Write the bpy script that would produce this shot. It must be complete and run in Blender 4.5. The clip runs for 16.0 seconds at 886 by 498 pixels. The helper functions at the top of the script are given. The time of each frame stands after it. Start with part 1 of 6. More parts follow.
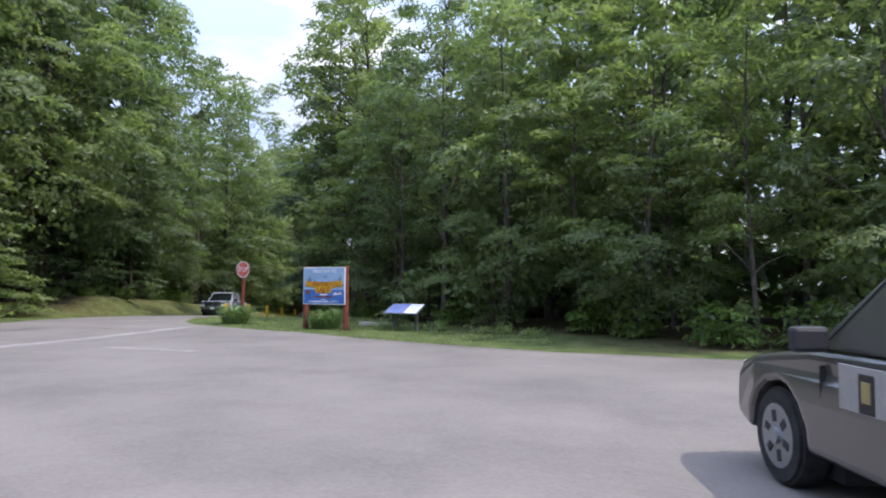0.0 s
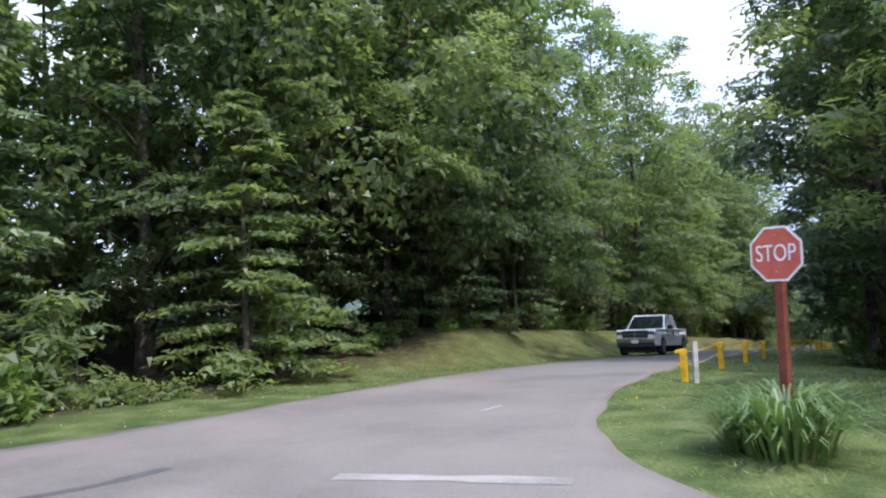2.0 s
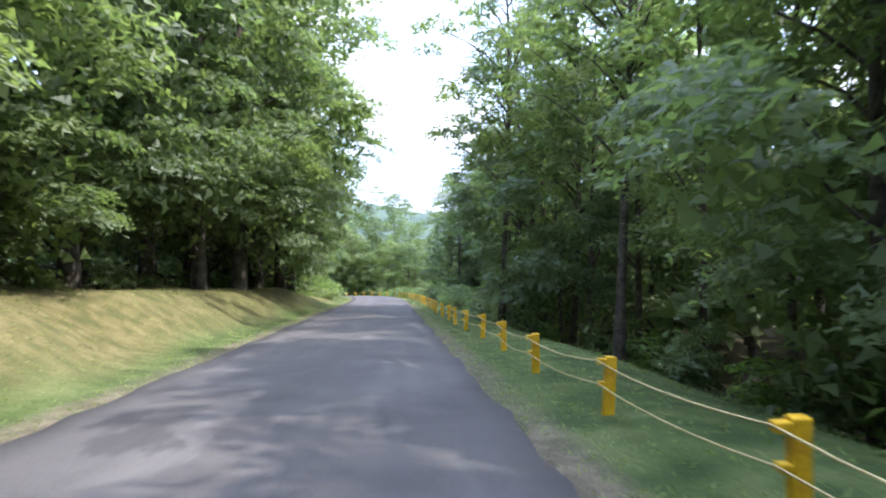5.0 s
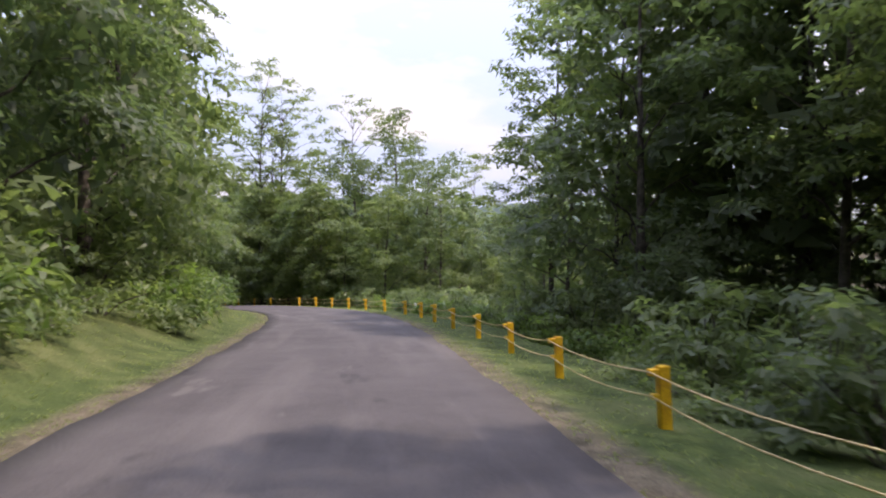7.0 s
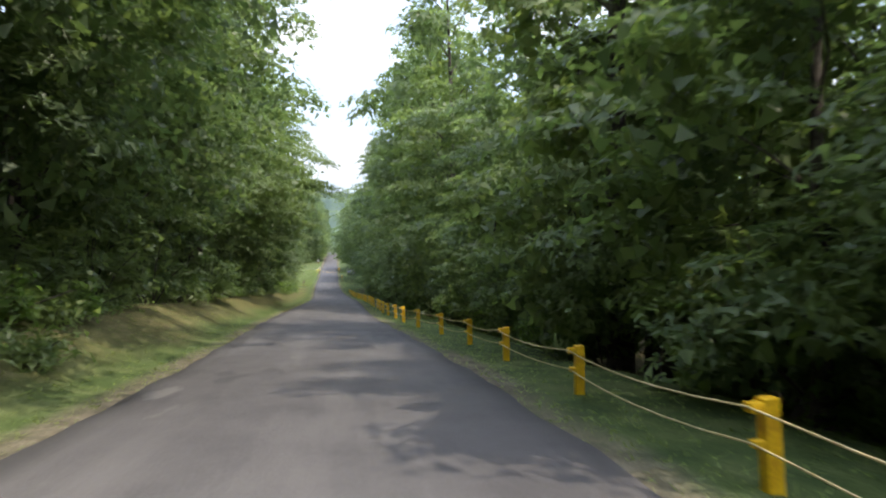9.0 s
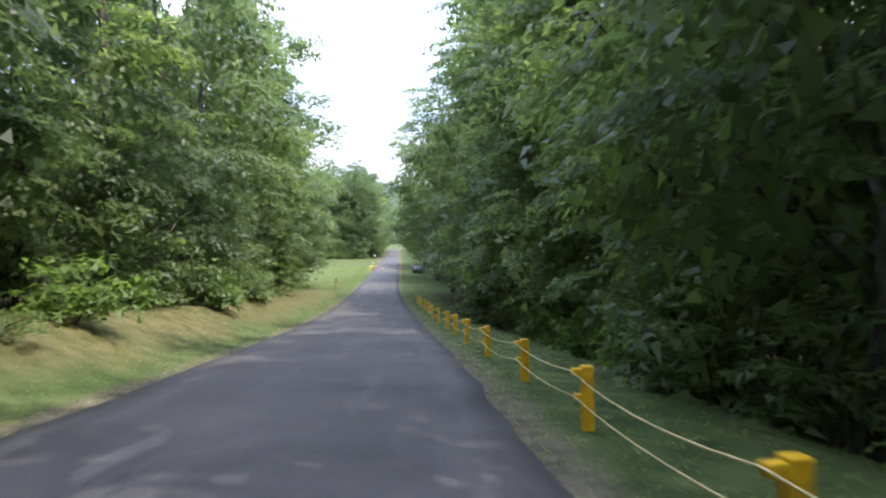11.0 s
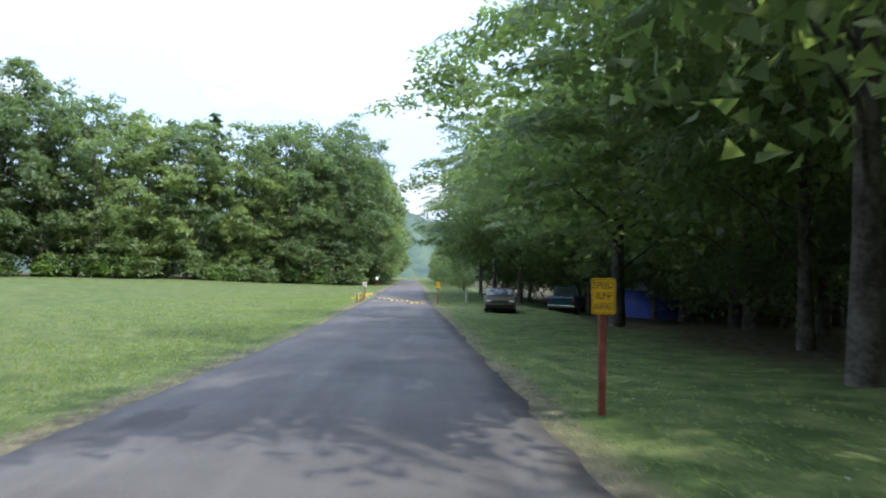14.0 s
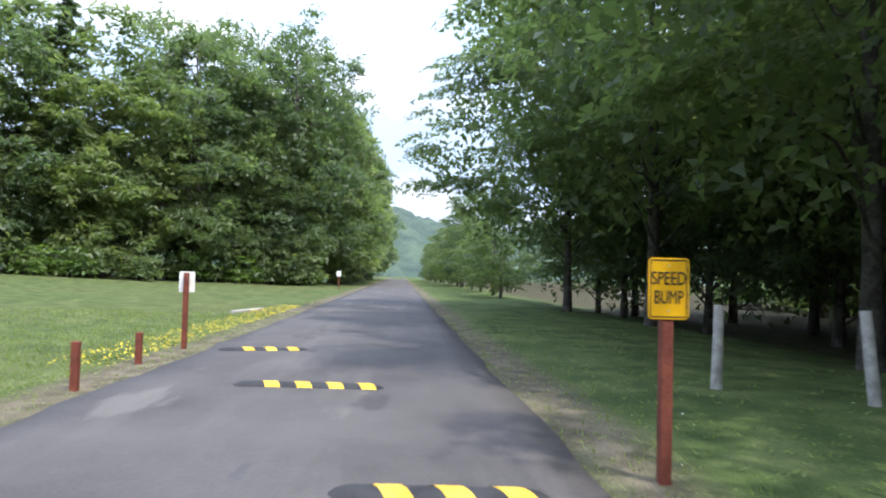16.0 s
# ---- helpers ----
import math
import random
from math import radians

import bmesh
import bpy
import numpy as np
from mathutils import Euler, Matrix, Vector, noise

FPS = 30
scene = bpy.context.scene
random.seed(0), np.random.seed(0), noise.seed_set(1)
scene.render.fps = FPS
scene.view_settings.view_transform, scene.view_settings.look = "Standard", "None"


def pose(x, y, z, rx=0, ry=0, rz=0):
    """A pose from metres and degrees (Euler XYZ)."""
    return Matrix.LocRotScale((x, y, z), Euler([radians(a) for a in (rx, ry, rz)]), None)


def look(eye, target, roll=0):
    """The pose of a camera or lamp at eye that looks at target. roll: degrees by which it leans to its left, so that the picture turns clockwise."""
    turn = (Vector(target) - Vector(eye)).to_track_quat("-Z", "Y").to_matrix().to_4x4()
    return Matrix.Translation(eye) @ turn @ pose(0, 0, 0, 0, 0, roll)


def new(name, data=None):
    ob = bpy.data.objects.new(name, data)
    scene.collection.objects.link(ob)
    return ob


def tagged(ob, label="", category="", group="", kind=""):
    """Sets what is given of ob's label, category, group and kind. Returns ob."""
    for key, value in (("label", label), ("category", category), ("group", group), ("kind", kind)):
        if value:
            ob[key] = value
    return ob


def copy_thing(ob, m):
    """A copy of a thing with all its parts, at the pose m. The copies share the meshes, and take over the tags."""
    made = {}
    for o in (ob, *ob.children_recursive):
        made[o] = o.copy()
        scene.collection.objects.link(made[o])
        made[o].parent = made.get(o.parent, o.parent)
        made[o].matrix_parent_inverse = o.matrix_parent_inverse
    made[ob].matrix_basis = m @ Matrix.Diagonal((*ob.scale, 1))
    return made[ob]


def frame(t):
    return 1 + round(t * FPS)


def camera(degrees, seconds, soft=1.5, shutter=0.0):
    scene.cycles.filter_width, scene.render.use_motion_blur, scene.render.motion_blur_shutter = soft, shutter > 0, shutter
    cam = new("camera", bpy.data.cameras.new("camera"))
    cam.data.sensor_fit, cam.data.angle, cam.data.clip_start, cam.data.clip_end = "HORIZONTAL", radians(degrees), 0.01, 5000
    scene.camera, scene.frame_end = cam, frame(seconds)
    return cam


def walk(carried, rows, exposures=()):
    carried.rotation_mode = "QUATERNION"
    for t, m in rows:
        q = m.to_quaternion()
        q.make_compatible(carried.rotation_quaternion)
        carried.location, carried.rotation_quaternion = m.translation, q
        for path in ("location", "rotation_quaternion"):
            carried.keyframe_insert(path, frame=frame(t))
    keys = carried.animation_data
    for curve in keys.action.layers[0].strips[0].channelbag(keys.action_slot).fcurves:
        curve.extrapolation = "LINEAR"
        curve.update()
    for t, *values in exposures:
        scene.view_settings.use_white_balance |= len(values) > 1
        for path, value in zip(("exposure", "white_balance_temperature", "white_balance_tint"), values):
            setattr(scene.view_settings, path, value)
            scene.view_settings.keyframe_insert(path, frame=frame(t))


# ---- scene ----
cam = camera(65.0, 16.0, soft=2.0, shutter=0.08)
PATH = [
    (0, (2.116, -5.483, 1.551), (2.115, -3.486, 1.655), 0.0),
    (0.5, (1.735, -2.014, 1.552), (1.612, -0.02, 1.655), -1.0),
    (1, (0.651, 3.066, 1.571), (0.34, 5.038, 1.69), -1.8),
    (1.5, (-1.532, 8.888, 1.59), (-2.182, 10.775, 1.722), -3.5),
    (2, (-4.798, 13.385, 1.723), (-5.858, 15.071, 1.899), -2.9),
    (2.5, (-7.302, 17.716, 1.753), (-8.354, 19.409, 1.92), -3.7),
    (3, (-9.794, 22.924, 1.772), (-10.442, 24.815, 1.849), -1.9),
    (3.5, (-10.905, 33.048, 1.361), (-10.887, 35.047, 1.389), 0.7),
    (4, (-11.076, 45.925, 0.666), (-11.043, 47.925, 0.673), 1.0),
    (4.5, (-11.589, 60.524, -0.195), (-11.546, 62.523, -0.22), 0.5),
    (5, (-12.017, 75.652, -1.371), (-11.928, 77.65, -1.396), 0.5),
    (7.3, (-14.567, 144.605, -5.833), (-14.463, 146.602, -5.868), 0.0),
    (7.5, (-14.795, 150.245, -6.222), (-14.746, 152.244, -6.253), -0.2),
    (8, (-16.326, 165.353, -7.18), (-16.521, 167.343, -7.218), -0.5),
    (8.5, (-20.257, 180.119, -8.362), (-20.771, 182.051, -8.409), -0.3),
    (9, (-26.659, 194.258, -9.588), (-27.482, 196.08, -9.64), -0.1),
    (11.3, (-68.241, 259.379, -15.687), (-69.241, 261.111, -15.725), -0.0),
    (11.5, (-72.303, 265.195, -16.189), (-73.312, 266.921, -16.224), -0.0),
    (12, (-81.887, 279.356, -17.614), (-82.917, 281.069, -17.656), -0.8),
    (12.5, (-90.849, 292.194, -18.646), (-91.867, 293.915, -18.643), -0.1),
    (13, (-98.659, 304.015, -19.284), (-99.641, 305.757, -19.252), 0.3),
    (13.5, (-106.993, 316.933, -19.859), (-108.026, 318.645, -19.803), 0.2),
    (14, (-115.858, 329.521, -20.275), (-116.878, 331.241, -20.202), 1.0),
    (14.5, (-123.359, 341.353, -20.575), (-124.36, 343.082, -20.495), 0.4),
    (15, (-130.357, 351.909, -20.757), (-131.372, 353.631, -20.669), 1.2),
    (15.5, (-136.76, 361.344, -20.905), (-137.754, 363.077, -20.817), 1.3),
    (16, (-141.901, 369.333, -21.015), (-142.89, 371.069, -20.939), 1.4),
]
walk(cam, [(t, look(eye, target, roll)) for t, eye, target, roll in PATH],
     exposures=[(0.0, 0.52, 6800, 15), (2.0, 0.74, 6600, 14), (2.5, 1.02, 6500, 15), (3.0, 0.95, 6450, 16), (3.5, 0.85, 6450, 8), (4.0, 1.05, 6550, 7), (4.5, 1.38, 6500, 10), (5.2, 1.72, 6550, 14), (7.3, 0.4, 7650, 27), (8.0, 0.18, 7900, 30), (8.4, 0.44, 8100, 21), (9.0, 0.97, 7350, 9), (9.2, 0.95, 7300, 8), (11.3, 1.35, 6650, 13),
                (12.0, 1.42, 5950, -7), (12.5, 1.57, 5850, -14), (13.0, 1.34, 6350, -2), (13.4, 1.2, 6500, 4), (14.0, 0.92, 6750, 5), (14.5, 0.80, 6850, 7), (15.0, 1.0, 6900, 9), (15.5, 1.42, 7050, 15), (16.0, 0.88, 6900, 8)])
# ---------------------------------------------------------------- light
SUN_FROM = Vector((0.60, -0.20, 1.0)).normalized()
world = bpy.data.worlds.new("sky")
scene.world = world
world.use_nodes = True
wn, wl = world.node_tree.nodes, world.node_tree.links
sky = wn.new("ShaderNodeTexSky")
sky.sky_type = "NISHITA"
sky.sun_disc = False
sky.sun_elevation = math.asin(SUN_FROM.z)
sky.sun_rotation = math.atan2(SUN_FROM.x, SUN_FROM.y)
sky.dust_density = 2.5
tc = wn.new("ShaderNodeTexCoord")
squash = wn.new("ShaderNodeMapping")
squash.inputs["Scale"].default_value = (2.0, 2.0, 5.5)
puff = wn.new("ShaderNodeTexNoise")
puff.inputs["Scale"].default_value = 1.6
puff.inputs["Detail"].default_value = 7.0
puff.inputs["Roughness"].default_value = 0.55
cover = wn.new("ShaderNodeValToRGB")
cover.color_ramp.elements[0].position = 0.49
cover.color_ramp.elements[1].position = 0.72
cover.color_ramp.elements[0].color = (0.0, 0.0, 0.0, 1)
cloud = wn.new("ShaderNodeMix")
cloud.data_type = "RGBA"
cloud.inputs["B"].default_value = (2.15, 2.2, 2.35, 1)
wl.new(tc.outputs["Generated"], squash.inputs["Vector"])
wl.new(squash.outputs["Vector"], puff.inputs["Vector"])
wl.new(puff.outputs["Fac"], cover.inputs["Fac"])
wl.new(cover.outputs["Color"], cloud.inputs["Factor"])
haze = wn.new("ShaderNodeMix")
haze.data_type = "RGBA"
haze.inputs["Factor"].default_value = 0.85
haze.inputs["B"].default_value = (1.2, 1.55, 2.45, 1)
wl.new(sky.outputs["Color"], haze.inputs["A"])
wl.new(haze.outputs["Result"], cloud.inputs["A"])
# sky made brighter from horizon to zenith; the unseen upper part adds fill light
parts = wn.new("ShaderNodeSeparateXYZ")
power, gain = wn.new("ShaderNodeMath"), wn.new("ShaderNodeMath")
power.operation, gain.operation = "POWER", "MULTIPLY_ADD"
power.use_clamp = True
power.inputs[1].default_value = 1.7
gain.inputs[1].default_value, gain.inputs[2].default_value = 3.0, 1.1
zenith = wn.new("ShaderNodeVectorMath")
zenith.operation = "SCALE"
wl.new(tc.outputs["Generated"], parts.inputs[0])
wl.new(parts.outputs["Z"], power.inputs[0])
wl.new(power.outputs[0], gain.inputs[0])
wl.new(cloud.outputs["Result"], zenith.inputs[0])
wl.new(gain.outputs[0], zenith.inputs["Scale"])
wl.new(zenith.outputs["Vector"], wn["Background"].inputs["Color"])
wn["Background"].inputs["Strength"].default_value = 0.28
sun_data = bpy.data.lights.new("sun", "SUN")
sun_data.energy = 2.9
sun_data.angle = radians(0.6)
sun_data.color = (1.0, 0.965, 0.91)
sun = new("sun", sun_data)
sun.matrix_world = look(SUN_FROM * 100, (0, 0, 0))


# ---------------------------------------------------------------- materials
def material(name, colours, size, rough=0.8, bump=0.0, fine=9.0, metal=0.0, spec=0.3, spread=(0.35, 0.65), attr=None, hue_random=0.0):
    """colours: two to four tones, mixed by noise of that size in metres and by a finer grain."""
    m = bpy.data.materials.new(name)
    m.use_nodes = True
    n, l = m.node_tree.nodes, m.node_tree.links
    b = n["Principled BSDF"]
    co = n.new("ShaderNodeTexCoord")
    big, small = n.new("ShaderNodeTexNoise"), n.new("ShaderNodeTexNoise")
    big.inputs["Scale"].default_value = 1.0 / size
    big.inputs["Detail"].default_value = 5
    big.inputs["Roughness"].default_value = 0.62
    small.inputs["Scale"].default_value = fine / size
    small.inputs["Detail"].default_value = 3
    ramp = n.new("ShaderNodeValToRGB")
    while len(ramp.color_ramp.elements) < len(colours):
        ramp.color_ramp.elements.new(0.5)
    for i, c in enumerate(colours):
        ramp.color_ramp.elements[i].position = spread[0] + (spread[1] - spread[0]) * i / (len(colours) - 1)
        ramp.color_ramp.elements[i].color = (*c, 1)
    add = n.new("ShaderNodeMath")
    add.operation = "MULTIPLY_ADD"
    add.inputs[1].default_value = 0.35
    sub = n.new("ShaderNodeMath")
    sub.operation = "ADD"
    sub.inputs[1].default_value = -0.175
    for t in (big, small):
        l.new(co.outputs["Object"], t.inputs["Vector"])
    l.new(small.outputs["Fac"], add.inputs[0])
    l.new(big.outputs["Fac"], sub.inputs[0])
    l.new(sub.outputs[0], add.inputs[2])
    l.new(add.outputs[0], ramp.inputs["Fac"])
    l.new(ramp.outputs["Color"], b.inputs["Base Color"])
    b.inputs["Roughness"].default_value = rough
    b.inputs["Metallic"].default_value = metal
    b.inputs["Specular IOR Level"].default_value = spec
    if bump:
        bp = n.new("ShaderNodeBump")
        bp.inputs["Strength"].default_value = bump
        bp.inputs["Distance"].default_value = 0.02
        l.new(small.outputs["Fac"], bp.inputs["Height"])
        l.new(bp.outputs["Normal"], b.inputs["Normal"])
    return m


def leaf_material(name, dark, light, translucent=0.35):
    """Leaf: each leaf its own tone, some light shining through."""
    m = bpy.data.materials.new(name)
    m.use_nodes = True
    n, l = m.node_tree.nodes, m.node_tree.links
    b, out = n["Principled BSDF"], n["Material Output"]
    geo, ob = n.new("ShaderNodeNewGeometry"), n.new("ShaderNodeObjectInfo")
    co, tone = n.new("ShaderNodeTexCoord"), n.new("ShaderNodeTexNoise")
    tone.inputs["Scale"].default_value = 0.35
    tone.inputs["Detail"].default_value = 2
    l.new(co.outputs["Object"], tone.inputs["Vector"])
    a1, a2 = n.new("ShaderNodeMath"), n.new("ShaderNodeMath")
    a1.operation = a2.operation = "MULTIPLY_ADD"
    a1.inputs[1].default_value, a2.inputs[1].default_value = 0.45, 0.35
    l.new(geo.outputs["Random Per Island"], a1.inputs[0])
    l.new(tone.outputs["Fac"], a1.inputs[2])
    l.new(ob.outputs["Random"], a2.inputs[0])
    l.new(a1.outputs[0], a2.inputs[2])
    ramp = n.new("ShaderNodeValToRGB")
    ramp.color_ramp.elements[0].position, ramp.color_ramp.elements[1].position = 0.45, 1.0
    ramp.color_ramp.elements[0].color, ramp.color_ramp.elements[1].color = (*dark, 1), (*light, 1)
    l.new(a2.outputs[0], ramp.inputs["Fac"])
    l.new(ramp.outputs["Color"], b.inputs["Base Color"])
    b.inputs["Roughness"].default_value = 0.48
    b.inputs["Specular IOR Level"].default_value = 0.62
    tr, mix = n.new("ShaderNodeBsdfTranslucent"), n.new("ShaderNodeMixShader")
    warm = n.new("ShaderNodeMix")
    warm.data_type, warm.blend_type = "RGBA", "MULTIPLY"
    warm.inputs["Factor"].default_value = 1.0
    warm.inputs["B"].default_value = (1.42, 1.46, 0.85, 1)
    l.new(ramp.outputs["Color"], warm.inputs["A"])
    l.new(warm.outputs["Result"], tr.inputs["Color"])
    mix.inputs["Fac"].default_value = translucent + 0.08
    l.new(b.outputs[0], mix.inputs[1])
    l.new(tr.outputs[0], mix.inputs[2])
    l.new(mix.outputs[0], out.inputs["Surface"])
    return m


def plain(name, colour, rough=0.5, metal=0.0, spec=0.4, size=0.3, vary=0.12):
    lo = tuple(c * (1 - vary) for c in colour)
    hi = tuple(min(1.0, c * (1 + vary)) for c in colour)
    return material(name, [lo, hi], size, rough, 0.0, 7.0, metal, spec)


def lane_asphalt():
    """Worn asphalt: grain, pale streaks along the wheel tracks, dark ragged repairs."""
    m = material("asphalt", [(0.050, 0.046, 0.046), (0.070, 0.0645, 0.064), (0.088, 0.082, 0.080)], 2.2, 0.85, 0.4, 60.0, spread=(0.3, 0.7))
    n, l = m.node_tree.nodes, m.node_tree.links
    b = n["Principled BSDF"]
    lane = n.new("ShaderNodeAttribute")
    lane.attribute_name = "lane"
    colour = b.inputs["Base Color"].links[0].from_socket
    for scale, size, detail, rough, lo, hi, tone, most in (((0.13, 1.0, 1.0), 1.1, 4, 0.6, 0.50, 0.72, (0.125, 0.115, 0.111), 0.6), ((0.45, 1.0, 1.0), 0.55, 8, 0.55, 0.63, 0.66, (0.034, 0.032, 0.033), 0.6), ((0.3, 1.0, 1.0), 0.9, 6, 0.5, 0.66, 0.70, (0.135, 0.125, 0.118), 0.6)):
        mp, t, r, x = n.new("ShaderNodeMapping"), n.new("ShaderNodeTexNoise"), n.new("ShaderNodeMapRange"), n.new("ShaderNodeMix")
        mp.inputs["Scale"].default_value = scale
        mp.inputs["Location"].default_value = (17 * detail, 3 * detail, 0)
        t.inputs["Scale"].default_value, t.inputs["Detail"].default_value, t.inputs["Roughness"].default_value = size, detail, rough
        r.inputs["From Min"].default_value, r.inputs["From Max"].default_value, r.inputs["To Max"].default_value = lo, hi, most
        x.data_type = "RGBA"
        x.inputs["B"].default_value = (*tone, 1)
        l.new(lane.outputs["Vector"], mp.inputs["Vector"])
        l.new(mp.outputs["Vector"], t.inputs["Vector"])
        l.new(t.outputs["Fac"], r.inputs["Value"])
        l.new(r.outputs["Result"], x.inputs["Factor"])
        l.new(colour, x.inputs["A"])
        colour = x.outputs["Result"]
    # the older, paler surface of the entrance runs on into the lane
    sep, r, x = n.new("ShaderNodeSeparateXYZ"), n.new("ShaderNodeMapRange"), n.new("ShaderNodeMix")
    wob = n.new("ShaderNodeTexNoise")
    wob.inputs["Scale"].default_value = 0.8
    add = n.new("ShaderNodeMath")
    add.operation = "MULTIPLY_ADD"
    add.inputs[1].default_value = 14.0
    l.new(lane.outputs["Vector"], sep.inputs[0])
    l.new(lane.outputs["Vector"], wob.inputs["Vector"])
    l.new(wob.outputs["Fac"], add.inputs[0])
    l.new(sep.outputs["X"], add.inputs[2])
    r.inputs["From Min"].default_value, r.inputs["From Max"].default_value = 37.0, 56.0
    r.inputs["To Min"].default_value, r.inputs["To Max"].default_value = 1.0, 0.0
    l.new(add.outputs[0], r.inputs["Value"])
    x.data_type = "RGBA"
    x.inputs["B"].default_value = (0.145, 0.137, 0.13, 1)
    l.new(r.outputs["Result"], x.inputs["Factor"])
    l.new(colour, x.inputs["A"])
    l.new(x.outputs["Result"], b.inputs["Base Color"])
    return m


ASPHALT = lane_asphalt()
APRON = material("apron_asphalt", [(0.100, 0.091, 0.084), (0.138, 0.125, 0.114), (0.167, 0.153, 0.137)], 3.2, 0.85, 0.5, 70.0, spread=(0.3, 0.7))
BARK = material("bark", [(0.028, 0.023, 0.018), (0.068, 0.058, 0.048), (0.115, 0.102, 0.088)], 0.35, 0.9, 0.35, 5.0)
LEAF = leaf_material("maple_leaf", (0.069, 0.112, 0.055), (0.144, 0.196, 0.088), 0.54)
LEAF_DARK = leaf_material("dark_leaf", (0.054, 0.094, 0.053), (0.110, 0.158, 0.077), 0.54)
LEAF_LIGHT = leaf_material("light_leaf", (0.079, 0.128, 0.055), (0.172, 0.227, 0.092), 0.54)
NEEDLE = leaf_material("hemlock_needle", (0.034, 0.07, 0.034), (0.10, 0.155, 0.065), 0.3)
BUSH = leaf_material("bush_leaf", (0.059, 0.119, 0.034), (0.146, 0.224, 0.062), 0.54)
BLADE = leaf_material("grass_blade", (0.075, 0.115, 0.038), (0.20, 0.25, 0.09), 0.5)
YELLOW = material("yellow_paint", [(0.42, 0.22, 0.012), (0.62, 0.36, 0.012), (0.70, 0.43, 0.02)], 0.35, 0.55, 0.2, 12.0)
ROPE = material("rope", [(0.40, 0.30, 0.12), (0.62, 0.52, 0.28)], 0.05, 0.85, 0.3)
RED_WOOD = material("red_brown_wood", [(0.11, 0.03, 0.02), (0.20, 0.055, 0.035)], 0.25, 0.7, 0.3, 9.0)
GREY_WOOD = material("grey_wood", [(0.22, 0.21, 0.19), (0.42, 0.40, 0.37)], 0.2, 0.9, 0.4)
PAINT_WHITE = material("worn_white_paint", [(0.145, 0.136, 0.128), (0.205, 0.195, 0.185), (0.26, 0.25, 0.238)], 0.7, 0.8, 0.2, 14.0, spread=(0.3, 0.7))
PAINT_FAINT = material("faded_paint", [(0.135, 0.126, 0.118), (0.175, 0.165, 0.155), (0.215, 0.205, 0.193)], 0.7, 0.8, 0.2, 14.0, spread=(0.3, 0.7))


# ---------------------------------------------------------------- mesh helpers
def link(name, mesh, mat, parent=None, label=""):
    ob = new(name, mesh)
    if mat:
        mesh.materials.append(mat)
    if parent:
        ob.parent = parent
    return tagged(ob, label)


def part(name, bm, mat, parent=None, label="", smooth=False):
    mesh = bpy.data.meshes.new(name)
    bm.to_mesh(mesh)
    bm.free()
    if smooth:
        mesh.shade_smooth()
    return link(name, mesh, mat, parent, label)


def arrays(name, verts, faces, smooth=False):
    """A mesh from an array of points and an array of faces with one number of corners."""
    verts, faces = np.asarray(verts, np.float32), np.asarray(faces, np.int32)
    mesh = bpy.data.meshes.new(name)
    k = faces.shape[1]
    mesh.vertices.add(len(verts))
    mesh.vertices.foreach_set("co", verts.ravel())
    mesh.loops.add(faces.size)
    mesh.loops.foreach_set("vertex_index", faces.ravel())
    mesh.polygons.add(len(faces))
    mesh.polygons.foreach_set("loop_start", np.arange(0, faces.size, k, dtype=np.int32))
    mesh.update(calc_edges=True)
    if smooth:
        mesh.shade_smooth()
    return mesh


def box(bm, cx, cy, cz, sx, sy, sz, bevel=0.0, rot=None):
    r = bmesh.ops.create_cube(bm, size=1.0)
    m = Matrix.LocRotScale((cx, cy, cz), rot, (sx, sy, sz))
    bmesh.ops.transform(bm, matrix=m, verts=r["verts"])
    if bevel:
        edges = list({e for v in r["verts"] for e in v.link_edges})
        bmesh.ops.bevel(bm, geom=edges, offset=bevel, segments=2, affect="EDGES", profile=0.5)
    return bm


def cyl(bm, a, b, r1, r2=None, seg=10):
    a, b = Vector(a), Vector(b)
    d = b - a
    m = Matrix.Translation((a + b) / 2) @ d.to_track_quat("Z", "Y").to_matrix().to_4x4()
    bmesh.ops.create_cone(bm, cap_ends=True, segments=seg, radius1=r1, radius2=r1 if r2 is None else r2, depth=d.length, matrix=m)
    return bm


def empty(name, m, label, category, group="", kind=""):
    ob = new(name)
    ob.matrix_world = m
    return tagged(ob, label, category, group, kind)


def words(name, text, size, mat, parent, x, y, z, label="", rx=90, rz=0, stretch=1.0, depth=0.003, fit=None):
    """Flat lettering, centred on its place; fit: the width it takes."""
    curve = bpy.data.curves.new(name, "FONT")
    curve.body, curve.size, curve.extrude = text, size, depth
    curve.align_x, curve.align_y = "CENTER", "CENTER"
    tmp = bpy.data.objects.new("letters", curve)
    scene.collection.objects.link(tmp)
    mesh = bpy.data.meshes.new_from_object(tmp.evaluated_get(bpy.context.evaluated_depsgraph_get()))
    bpy.data.objects.remove(tmp)
    if fit:
        xs = [v.co.x for v in mesh.vertices]
        stretch = fit / (max(xs) - min(xs))
    ob = link(name, mesh, mat, parent, label)
    ob.matrix_local = pose(x, y, z, rx, 0, rz) @ Matrix.Diagonal((stretch, 1, 1, 1))
    return ob


